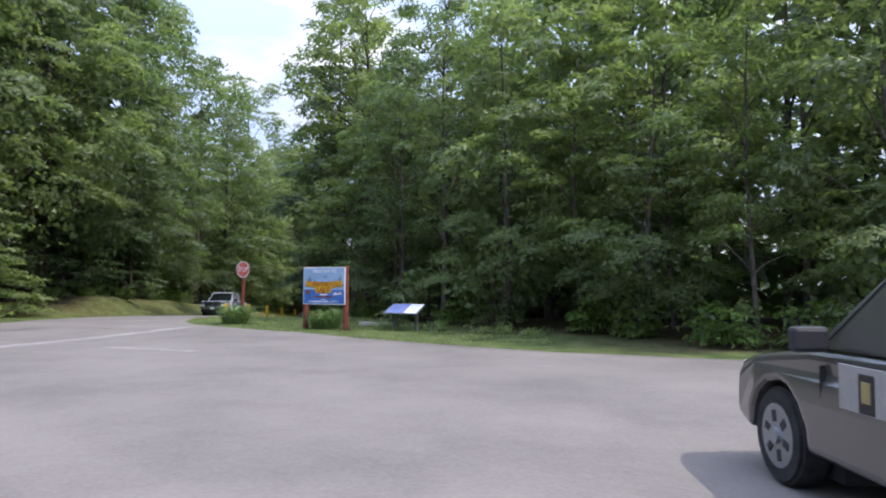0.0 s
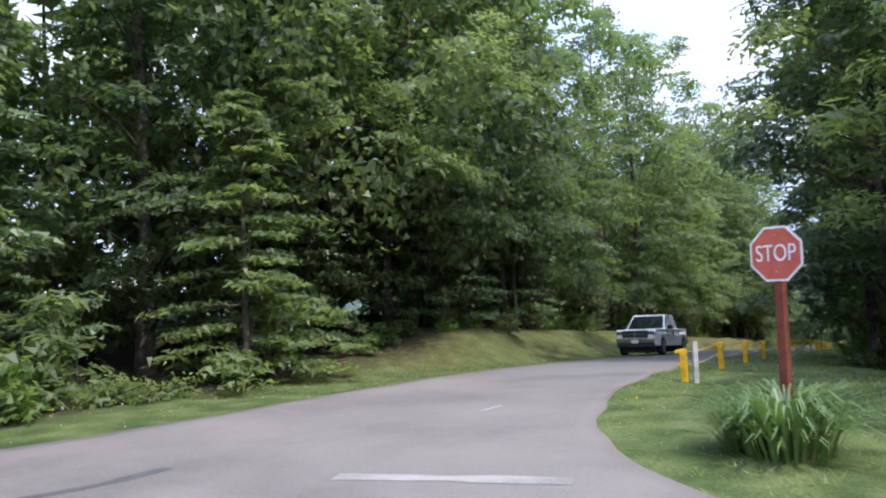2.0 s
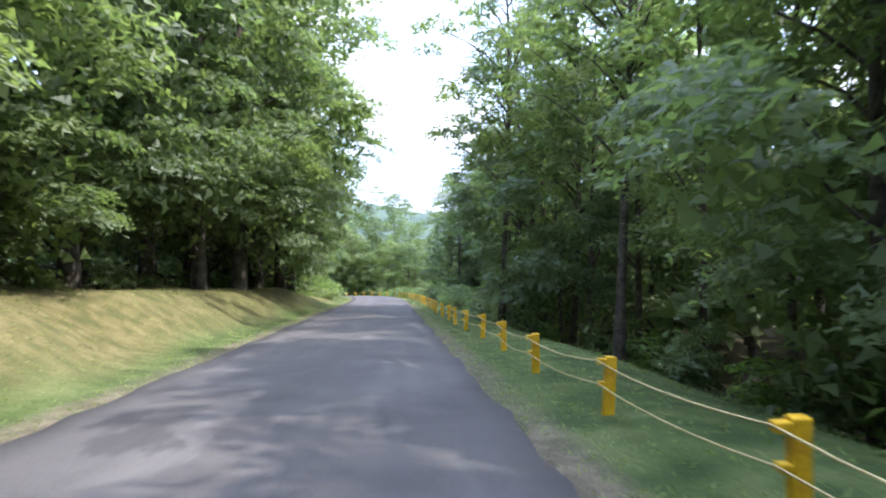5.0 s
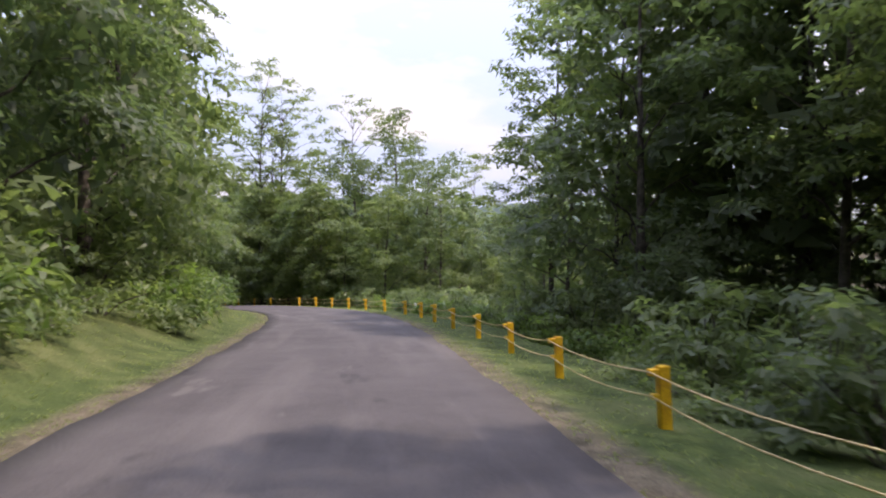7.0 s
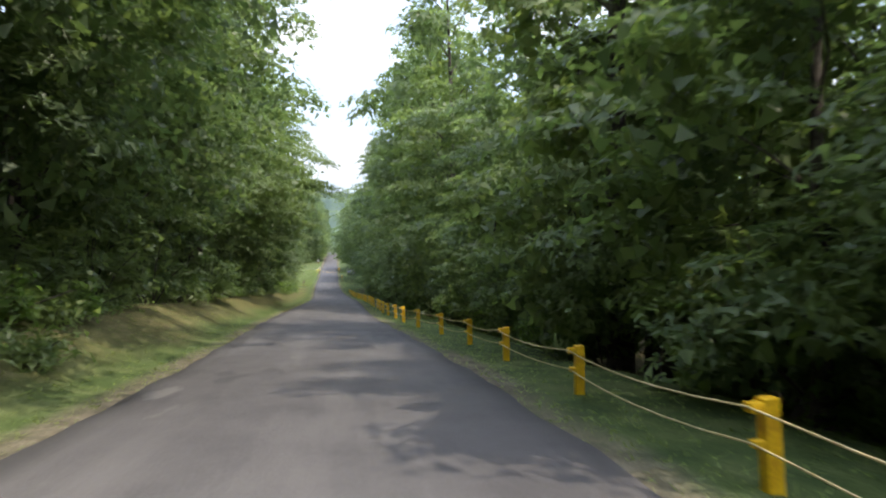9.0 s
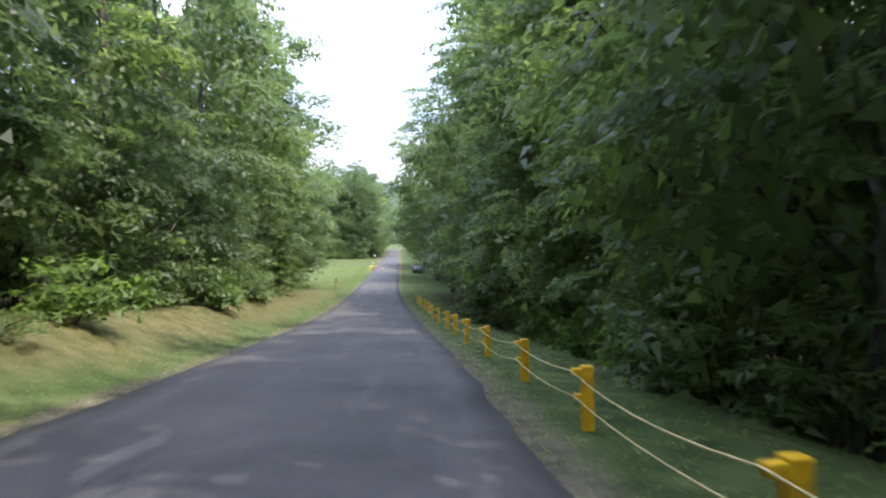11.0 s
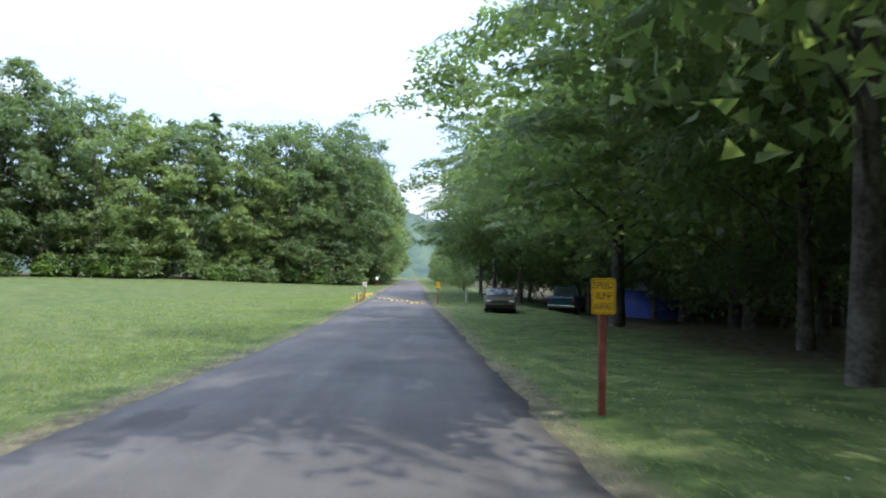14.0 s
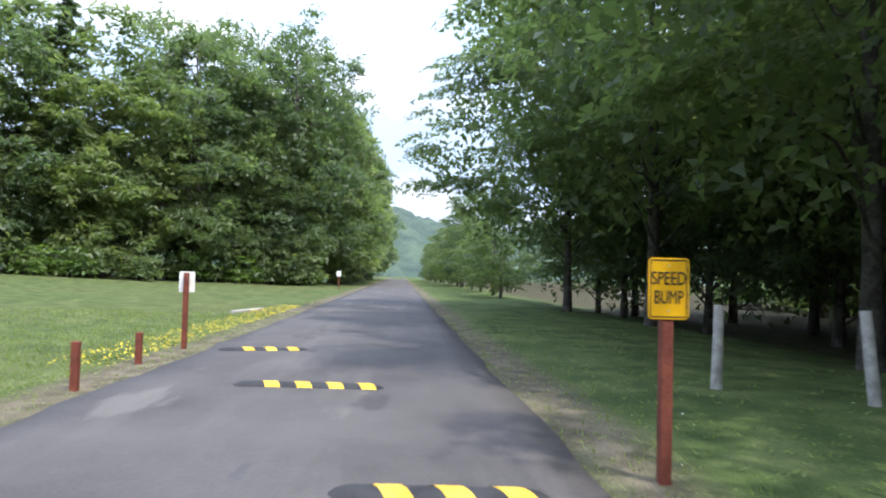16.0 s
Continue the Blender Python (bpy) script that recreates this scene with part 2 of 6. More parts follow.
# ---------------------------------------------------------------- plan of the road
HALF = 2.55
CENTRE = [  # middle of the lane: x, y, height
    (-12.3, -60, 0.0), (-12.3, -20, 0.0), (-12.3, 12, 0.0), (-12.3, 24, 0.06), (-12.35, 33, -0.18), (-12.5, 46, -0.87),
    (-12.85, 60.5, -1.75), (-13.2, 75.6, -2.92), (-14.2, 110, -5.15), (-15.35, 144.6, -7.38), (-17.5, 165.8, -8.75),
    (-21.35, 180.5, -9.92), (-27.7, 194.8, -11.15), (-47.5, 225.0, -14.1), (-69.1, 258.8, -17.25), (-82.65, 278.9, -19.15),
    (-99.5, 303.4, -20.8), (-116.7, 328.95, -21.82), (-131.2, 351.3, -22.3), (-142.8, 368.8, -22.5), (-200, 456.5, -22.5), (-500, 916, -22.5),
]


def smooth_line(points, step):
    """A curve through the points, sampled at an even step."""
    p = np.array(points, float)
    p = np.vstack([2 * p[0] - p[1], p, 2 * p[-1] - p[-2]])
    out = []
    for i in range(1, len(p) - 2):
        a, b, c, d = p[i - 1 : i + 3]
        ta, tb, td = 0, np.linalg.norm(b - a) ** 0.5, 0
        t1 = tb + np.linalg.norm(c - b) ** 0.5
        t2 = t1 + np.linalg.norm(d - c) ** 0.5
        t = np.linspace(tb, t1, max(2, int(np.linalg.norm(c - b) / 0.5)), endpoint=False)[:, None]
        a1, a2, a3 = (tb - t) / tb * a + t / tb * b, (t1 - t) / (t1 - tb) * b + (t - tb) / (t1 - tb) * c, (t2 - t) / (t2 - t1) * c + (t - t1) / (t2 - t1) * d
        b1, b2 = (t1 - t) / t1 * a1 + t / t1 * a2, (t2 - t) / (t2 - tb) * a2 + (t - tb) / (t2 - tb) * a3
        out.append((t1 - t) / (t1 - tb) * b1 + (t - tb) / (t1 - tb) * b2)
    out = np.vstack(out + [p[-2:-1]])
    s = np.r_[0, np.cumsum(np.linalg.norm(np.diff(out[:, :2], axis=0), axis=1))]
    even = np.arange(0, s[-1], step)
    return np.stack([np.interp(even, s, out[:, k]) for k in range(out.shape[1])], 1)


STEP = 0.5
LINE = smooth_line(CENTRE, STEP)
TAN = np.gradient(LINE[:, :2], axis=0)
TAN /= np.linalg.norm(TAN, axis=1)[:, None]
RIGHT = np.stack([TAN[:, 1], -TAN[:, 0]], 1)
S0 = STEP * int(np.argmin(np.abs(LINE[:, 1])))  # where the walk begins


def at(s, d):
    """World x, y of a place s metres along the road from the start and d metres to the right of its middle."""
    u = np.clip((np.asarray(s, float) + S0) / STEP, 0, len(LINE) - 1.001)
    i = u.astype(int)
    f = (u - i)[..., None]
    c = LINE[i, :2] * (1 - f) + LINE[i + 1, :2] * f
    r = RIGHT[i] * (1 - f) + RIGHT[i + 1] * f
    return c + r * np.asarray(d, float)[..., None]


def heading(s):
    """Degrees by which the road has turned left from +y."""
    t = TAN[int((s + S0) / STEP)]
    return math.degrees(math.atan2(-t[0], t[1]))


def where(x, y):
    """s and d of a place."""
    i = int(np.argmin((LINE[:, 0] - x) ** 2 + (LINE[:, 1] - y) ** 2))
    off = np.array([x, y]) - LINE[i, :2]
    return i * STEP - S0 + off @ TAN[i], off @ RIGHT[i]


def ease(a, b, v):
    t = np.clip((v - a) / (b - a), 0, 1)
    return t * t * (3 - 2 * t)


def soft_noise(x, y, size):
    """Cheap rolling noise, about -1 to 1."""
    x, y = x / size, y / size
    return (np.sin(x * 1.7 + 1.3 * np.sin(y * 1.1)) + np.sin(y * 2.1 + 1.7 * np.sin(x * 0.9 + 2)) + np.sin((x + y) * 3.3 + 0.5) * 0.5) / 2.5


def rise(s, d):
    """Height of the ground over the road's middle."""
    s, d = np.asarray(s, float), np.asarray(d, float)
    left, right = -d - HALF, d - HALF
    apron = 1 - ease(24, 32, s)
    bank = 1.32 * ease(24, 40, s) * (1 - ease(120, 140, s)) + 1.0 * ease(125, 150, s) * (1 - ease(318, 350, s))
    scallop = (0.5 + 0.5 * np.sin(s * 0.62 + 0.8)) * ease(26, 32, s) * (1 - ease(90, 110, s))
    up = bank * ease(0.6 + 1.0 * scallop, 3.6 + 1.5 * scallop, left) + bank * 0.9 * ease(4, 14, left) + 1.0 * ease(350, 385, s) * ease(3, 40, left)
    down = (0.10 * ease(30, 45, s) * (1 - 1.9 * ease(58, 70, s) * (1 - ease(92, 110, s))) * ease(0.3, 2.0, right) + 1.6 * ease(1.9, 9, right) * ease(28, 50, s)) * (1 - ease(300, 325, s))
    rough = 0.10 * soft_noise(s, d, 3.1) * ease(0.8, 4, np.abs(d) - HALF) * (1 - apron)
    fall = 6.0 * ease(30, 160, right) * (1 - ease(300, 350, s))
    dip = 0.55 * ease(6.0, 11.5, right) * ease(382, 398, s)
    return up - down + rough - fall - dip


def road_z(s):
    u = np.clip((np.asarray(s, float) + S0) / STEP, 0, len(LINE) - 1.001)
    return np.interp(u, np.arange(len(LINE)), LINE[:, 2])


def ground_z(x, y):
    s, d = where(x, y)
    return float(road_z(s) + rise(s, d))


def on(s, d):
    p = at(s, d)
    return float(p[0]), float(p[1]), float(road_z(s) + rise(s, d))


# ---------------------------------------------------------------- ground
def ground_material():
    m = bpy.data.materials.new("ground")
    m.use_nodes = True
    n, l = m.node_tree.nodes, m.node_tree.links
    b = n["Principled BSDF"]
    co, zone = n.new("ShaderNodeTexCoord"), n.new("ShaderNodeAttribute")
    zone.attribute_name = "zone"
    sep = n.new("ShaderNodeSeparateColor")
    l.new(zone.outputs["Color"], sep.inputs[0])

    def noise_node(scale, detail=5):
        t = n.new("ShaderNodeTexNoise")
        t.inputs["Scale"].default_value, t.inputs["Detail"].default_value = scale, detail
        l.new(co.outputs["Object"], t.inputs["Vector"])
        return t

    def ramp(tex, tones, lo=0.35, hi=0.65):
        r = n.new("ShaderNodeValToRGB")
        while len(r.color_ramp.elements) < len(tones):
            r.color_ramp.elements.new(0.5)
        for i, c in enumerate(tones):
            r.color_ramp.elements[i].position = lo + (hi - lo) * i / (len(tones) - 1)
            r.color_ramp.elements[i].color = (*c, 1)
        l.new(tex.outputs["Fac"], r.inputs["Fac"])
        return r.outputs["Color"]

    def blend(a, c, fac):
        x = n.new("ShaderNodeMix")
        x.data_type = "RGBA"
        l.new(a, x.inputs["A"])
        l.new(c, x.inputs["B"])
        l.new(fac, x.inputs["Factor"])
        return x.outputs["Result"]

    fine = noise_node(14, 4)
    grass = ramp(noise_node(1.3), [(0.038, 0.06, 0.020), (0.062, 0.088, 0.029), (0.095, 0.116, 0.045)])
    dry = ramp(noise_node(2.0), [(0.075, 0.075, 0.03), (0.115, 0.10, 0.044), (0.155, 0.13, 0.064)])
    litter = ramp(noise_node(4.0), [(0.02, 0.022, 0.012), (0.045, 0.04, 0.022), (0.09, 0.07, 0.04)])
    dirt = ramp(noise_node(3.0), [(0.075, 0.06, 0.047), (0.17, 0.138, 0.105)])
    c = blend(grass, dry, sep.outputs["Red"])
    c = blend(c, litter, sep.outputs["Green"])
    c = blend(c, dirt, sep.outputs["Blue"])
    # blades and gaps between them
    grain = noise_node(38, 3)
    tone = n.new("ShaderNodeMapRange")
    tone.inputs["From Min"].default_value, tone.inputs["From Max"].default_value = 0.3, 0.7
    tone.inputs["To Min"].default_value, tone.inputs["To Max"].default_value = 0.55, 1.4
    shade = n.new("ShaderNodeVectorMath")
    shade.operation = "SCALE"
    l.new(grain.outputs["Fac"], tone.inputs["Value"])
    l.new(c, shade.inputs[0])
    l.new(tone.outputs["Result"], shade.inputs["Scale"])
    l.new(shade.outputs["Vector"], b.inputs["Base Color"])
    b.inputs["Roughness"].default_value = 0.95
    b.inputs["Specular IOR Level"].default_value = 0.1
    bp = n.new("ShaderNodeBump")
    bp.inputs["Strength"].default_value, bp.inputs["Distance"].default_value = 0.7, 0.05
    l.new(fine.outputs["Fac"], bp.inputs["Height"])
    l.new(bp.outputs["Normal"], b.inputs["Normal"])
    return m


# forest edges: metres to the left and right of the road's middle where the woods begin
def woods_left(s):
    return 6.4 + 2.4 * ease(34, 55, s) - 1.4 * ease(120, 140, s) + 1.5 * ease(300, 330, s) + 60 * ease(352, 362, s) - 30 * ease(440, 463, s) - 30 * ease(463, 486, s)


def woods_right(s):
    return 8.6 - 1.6 * ease(36, 44, s) + 1.9 * ease(66, 88, s) + 8.0 * ease(168, 174, s) - 9.1 * ease(184, 194, s) + 2.0 * ease(305, 330, s) + 4.0 * ease(388, 415, s)


TREES_RIGHT = [(8, 30), (9, 14), (10.5, 9.2), (13, 6.6), (17, 4.2), (20.5, 1.9), (24, -0.8), (34, -3.8)]  # y, x: woods behind the entrance sign


def build_ground():
    ss = np.r_[np.arange(-58, 470, 1.0), np.arange(470, 900, 12.0)]
    half = np.r_[0, 1.3, 2.3, 2.6, 2.9, 3.2, 3.6, 4.0, 4.5, 5, 5.6, 6.2, 7, 8, 9, 10.5, 12, 14, 17, 21, 26, 33, 42, 55, 70, 90]
    dd = np.r_[-half[:0:-1], half, 130, 200, 350, 700, 1200]
    S, D = np.meshgrid(ss, dd, indexing="ij")
    XY = at(S, D)
    Z = road_z(S) + rise(S, D)
    v = np.dstack([XY, Z[..., None]]).reshape(-1, 3)
    ni, nj = S.shape
    idx = np.arange(ni * nj).reshape(ni, nj)
    f = np.stack([idx[:-1, :-1], idx[:-1, 1:], idx[1:, 1:], idx[1:, :-1]], -1).reshape(-1, 4)
    base = len(v)
    v = np.vstack([v, [(-2500, -2500, -30), (2500, -2500, -30), (2500, 2500, -30), (-2500, 2500, -30)]])
    f = np.vstack([f, [[base, base + 1, base + 2, base + 3]]])
    mesh = arrays("ground", v, f, True)
    x, y = S.ravel(), D.ravel()
    left, right = -y - HALF, y - HALF
    wob = soft_noise(x, y, 2.3)
    # less dry around s 40-70: partly greener grass, partly bank shade put into colour
    dry = ease(0.8, 2.2, left + 0.5 * wob) * (1 - ease(6, 9, left)) * (ease(20, 35, x) * (1 - ease(330, 350, x))) * (0.85 + 0.15 * soft_noise(x + 9, y, 6.0)) * (0.42 + 0.58 * ease(60, 74, x) + 0.2 * (1 - ease(30, 40, x)))
    dry *= 1 - 0.8 * ease(132, 146, x) * (1 - ease(186, 204, x))
    dry = np.clip(dry + 0.25 * ease(345, 355, x) * ease(0, 3, left) * (0.5 + 0.5 * soft_noise(x, y, 5)), 0, 1)
    wood = np.where(y < 0, ease(-0.8, 1.0, -y - woods_left(x) + 0.7 * wob), ease(-1.5, 1.0, y - woods_right(x) + 0.7 * wob))
    wood = np.maximum(wood, ease(4.8, 6.8, y + 0.7 * wob) * ease(286, 298, x) * (1 - ease(332, 342, x)))
    px, py = XY[..., 0].ravel(), XY[..., 1].ravel()
    start = py < 34
    wood = np.where(start & (y > 0), ease(-1.2, 1.0, px - np.interp(py, *zip(*TREES_RIGHT)) + 0.7 * wob), wood)
    wood = np.where(start & (y < 0), ease(-0.8, 1.0, np.interp(py, *zip(*APRON_LEFT)) - 3.4 - px + 0.7 * wob), wood)
    dirt = (1 - ease(0.05, 0.45, np.abs(np.abs(y) - HALF - 0.15 - 0.2 * ease(385, 400, x)) - 0.12 * ease(385, 400, x) + 0.12 * wob)) * ease(25, 32, x - 14 * (y > 0)) * 0.85
    dirt = np.maximum(dirt, 0.95 * np.exp(-(((y - 11.0) / 7.5) ** 4 + ((x - 405.3 - 0.12 * (y - 6)) / 1.0) ** 2) - 0.4 * wob))  # bare track across the lawn
    col = np.zeros((len(v), 4), np.float32)
    col[:, 3] = 1
    col[: len(x), 0], col[: len(x), 1], col[: len(x), 2] = dry, wood, np.clip(dirt, 0, 1)
    at_ = mesh.color_attributes.new("zone", "FLOAT_COLOR", "POINT")
    at_.data.foreach_set("color", col.ravel())
    return tagged(link("ground", mesh, ground_material()), "grassy verges and leaf-strewn woodland floor beside the lane", "ground", kind="structure")


def build_road():
    ss = np.arange(27, 620, 0.75)
    sink = 0.05 * (1 - ease(27.5, 32, ss))
    edge = HALF + 0.07 * soft_noise(ss, ss * 0, 0.9) + 0.05 * soft_noise(ss, ss * 0 + 4, 0.37)
    edge2 = HALF + 0.07 * soft_noise(ss + 50, ss * 0, 0.8) + 0.05 * soft_noise(ss, ss * 0 + 9, 0.41)
    cols = []
    for k, u in enumerate((-1, -1, -0.8, -0.4, 0, 0.4, 0.8, 1, 1)):
        d = u * np.where(u < 0, edge, edge2)
        p = at(ss, d)
        lift = -0.06 if k in (0, 8) else 0.03 + 0.03 * (1 - u * u)
        cols.append(np.column_stack([p, road_z(ss) + lift - sink]))
    v = np.stack(cols, 1)
    ni, nj = v.shape[:2]
    idx = np.arange(ni * nj).reshape(ni, nj)
    f = np.stack([idx[:-1, :-1], idx[:-1, 1:], idx[1:, 1:], idx[1:, :-1]], -1).reshape(-1, 4)
    mesh = arrays("road", v.reshape(-1, 3), f, True)
    lane = np.zeros((ni, nj, 3), np.float32)
    lane[..., 0], lane[..., 1] = ss[:, None], np.array([-1, -1, -0.8, -0.4, 0, 0.4, 0.8, 1, 1])[None] * HALF
    mesh.attributes.new("lane", "FLOAT_VECTOR", "POINT").data.foreach_set("vector", lane.ravel())
    tagged(link("road", mesh, ASPHALT), "worn grey asphalt lane with darker patches and ragged edges", "road", kind="structure")


APRON_RIGHT = [(-40, 60), (3.0, 36), (6.5, 16), (8.7, 8.4), (10.6, 4.4), (11.5, 3.3), (12.4, 2.2), (13.4, 0.9), (14.4, -0.25), (15.2, -1.0), (16.0, -1.75), (16.8, -2.6), (17.5, -3.7), (18.5, -5.0), (19.7, -6.35), (20.3, -6.95), (21.05, -7.45), (21.8, -7.85), (23.1, -8.45), (26.6, -9.3), (31, -9.75)]
APRON_LEFT = [(-40, -60), (5, -25), (10, -20.5), (14, -17.9), (17, -16.1), (19.5, -15.2), (22, -14.85), (26, -14.8), (31, -14.9)]


def build_apron():
    ys = np.arange(-40, 31.01, 0.25)
    xr = np.interp(ys, *zip(*APRON_RIGHT)) + 0.06 * soft_noise(ys, ys * 0, 0.7)
    xl = np.interp(ys, *zip(*APRON_LEFT)) + 0.06 * soft_noise(ys, ys * 0 + 3, 0.7)
    k = np.linspace(0, 1, 40)
    X = xl[:, None] * (1 - k) + xr[:, None] * k
    Y = np.repeat(ys[:, None], 40, 1)
    Z = road_z(Y) + 0.035
    Z[:, 0] -= 0.1
    Z[:, -1] -= 0.1
    X[:, 1], X[:, -2] = xl + 0.02, xr - 0.02
    v = np.dstack([X, Y, Z])
    idx = np.arange(v.shape[0] * 40).reshape(-1, 40)
    f = np.stack([idx[:-1, :-1], idx[:-1, 1:], idx[1:, 1:], idx[1:, :-1]], -1).reshape(-1, 4)
    tagged(link("pavement", arrays("pavement", v.reshape(-1, 3), f, True), APRON), "sun-bleached grey asphalt apron at the park entrance", "pavement", kind="structure")


build_ground()
build_road()
build_apron()


# ---------------------------------------------------------------- trees
def tube(points, radii, seg=7):
    """Points and quads of a bent, tapered limb."""
    p, r = np.array(points, float), np.array(radii, float)
    t = np.gradient(p, axis=0)
    t /= np.linalg.norm(t, axis=1)[:, None] + 1e-9
    ref = np.where(np.abs(t[:, 2:3]) > 0.9, [[1.0, 0, 0]], [[0, 0, 1.0]])
    u = np.cross(t, ref)
    u /= np.linalg.norm(u, axis=1)[:, None]
    w = np.cross(t, u)
    a = np.linspace(0, 2 * np.pi, seg, endpoint=False)
    ring = p[:, None] + r[:, None, None] * (np.cos(a)[None, :, None] * u[:, None] + np.sin(a)[None, :, None] * w[:, None])
    idx = np.arange(len(p) * seg).reshape(len(p), seg)
    nxt = np.roll(idx, -1, 1)
    f = np.stack([idx[:-1], nxt[:-1], nxt[1:], idx[1:]], -1).reshape(-1, 4)
    return ring.reshape(-1, 3), f


def gather(pieces):
    vs, fs, n = [], [], 0
    for v, f in pieces:
        vs.append(v)
        fs.append(f + n)
        n += len(v)
    return np.vstack(vs), np.vstack(fs)


def leaves(rng, centres, radii, count, size, flat=0.55, droop=0.25, out=None, fine=1.0):
    """count leaves spread over clumps. out: the way each clump points; its leaves then form a spray that hangs over outwards."""
    centres, radii = np.array(centres), np.array(radii)
    small = fine + (1.0 - fine) * np.clip((centres[:, 2] - 3.5) / 6.0, 0, 1)
    w = radii ** 2 / small ** 2
    pick = rng.choice(len(centres), count, p=w / w.sum())
    way = rng.normal(size=(count, 3))
    way /= np.linalg.norm(way, axis=1)[:, None]
    way[:, 2] = np.where(way[:, 2] < -0.3, -way[:, 2] * 0.6, way[:, 2])
    reach = radii[pick] * rng.uniform(0.15, 1.0, count) ** 0.6
    off = way * reach[:, None] * np.array([1, 1, flat])
    lean = way * 0.7
    if out is not None:
        o = np.array(out)[pick]
        off[:, 2] -= 0.38 * (off * o).sum(1) + 0.10 * reach
        lean = way * 0.3 + o * 0.5
    pos = centres[pick] + off
    up = lean + np.array([0, 0, 0.75]) + rng.normal(size=(count, 3)) * 0.42
    up /= np.linalg.norm(up, axis=1)[:, None]
    along = lean * np.array([0.6, 0.6, 0.15]) + rng.normal(size=(count, 3)) * 0.8 - np.array([0, 0, droop])
    along -= up * (along * up).sum(1)[:, None]
    along /= np.linalg.norm(along, axis=1)[:, None] + 1e-9
    side = np.cross(along, up)
    L = (size * small[pick] * rng.uniform(0.6, 1.4, count))[:, None]
    tip = pos + along * L * 0.80
    b = pos + side * L * 0.28 - along * L * 0.45
    d = pos - side * L * 0.28 - along * L * 0.45
    return np.stack([tip, b, d], 1).reshape(-1, 3), np.arange(count * 3).reshape(-1, 3)


def spray_centres(rng, balls, trunk_p, sprays, clump):
    """Places, radii and outward ways of the leafy sprays that cover the rounded billows of a crown."""
    centres, radii, outs = [], [], []
    for i in range(sprays):
        c, size_ = balls[i % len(balls)]
        way = rng.normal(size=3)
        way /= np.linalg.norm(way)
        if way[2] < -0.35:
            way[2] *= -0.5
        away = c - np.array([trunk_p[0, 0], trunk_p[0, 1], c[2]])
        if way[:2] @ away[:2] < -0.4 * np.linalg.norm(away):
            way[:2] *= -1
        centres.append(c + way * size_ * np.array([1, 1, 0.9]) * rng.uniform(0.6, 0.95))
        radii.append(clump * rng.uniform(0.6, 1.15))
        outs.append(tuple(way * 0.9))
    return centres, radii, outs


def inner_leaves(rng, balls, count, size):
    """The shaded foliage inside the billows."""
    c, R = np.array([b[0] for b in balls]), np.array([b[1] for b in balls])
    pick = rng.choice(len(R), count, p=R**2 / (R**2).sum())
    off = rng.normal(size=(count, 3))
    off *= (R[pick] * rng.uniform(0.15, 0.66, count) / np.linalg.norm(off, axis=1))[:, None]
    a = rng.normal(size=(count, 3))
    a *= (size * rng.uniform(0.7, 1.2, count) / np.linalg.norm(a, axis=1))[:, None]
    b = np.cross(a, rng.normal(size=(count, 3)))
    b *= size * 0.42 / (np.linalg.norm(b, axis=1)[:, None] + 1e-9)
    pos = c[pick] + off
    return np.stack([pos + a * 0.6, pos + b - a * 0.4, pos - b - a * 0.4], 1).reshape(-1, 3), np.arange(count * 3).reshape(-1, 3)


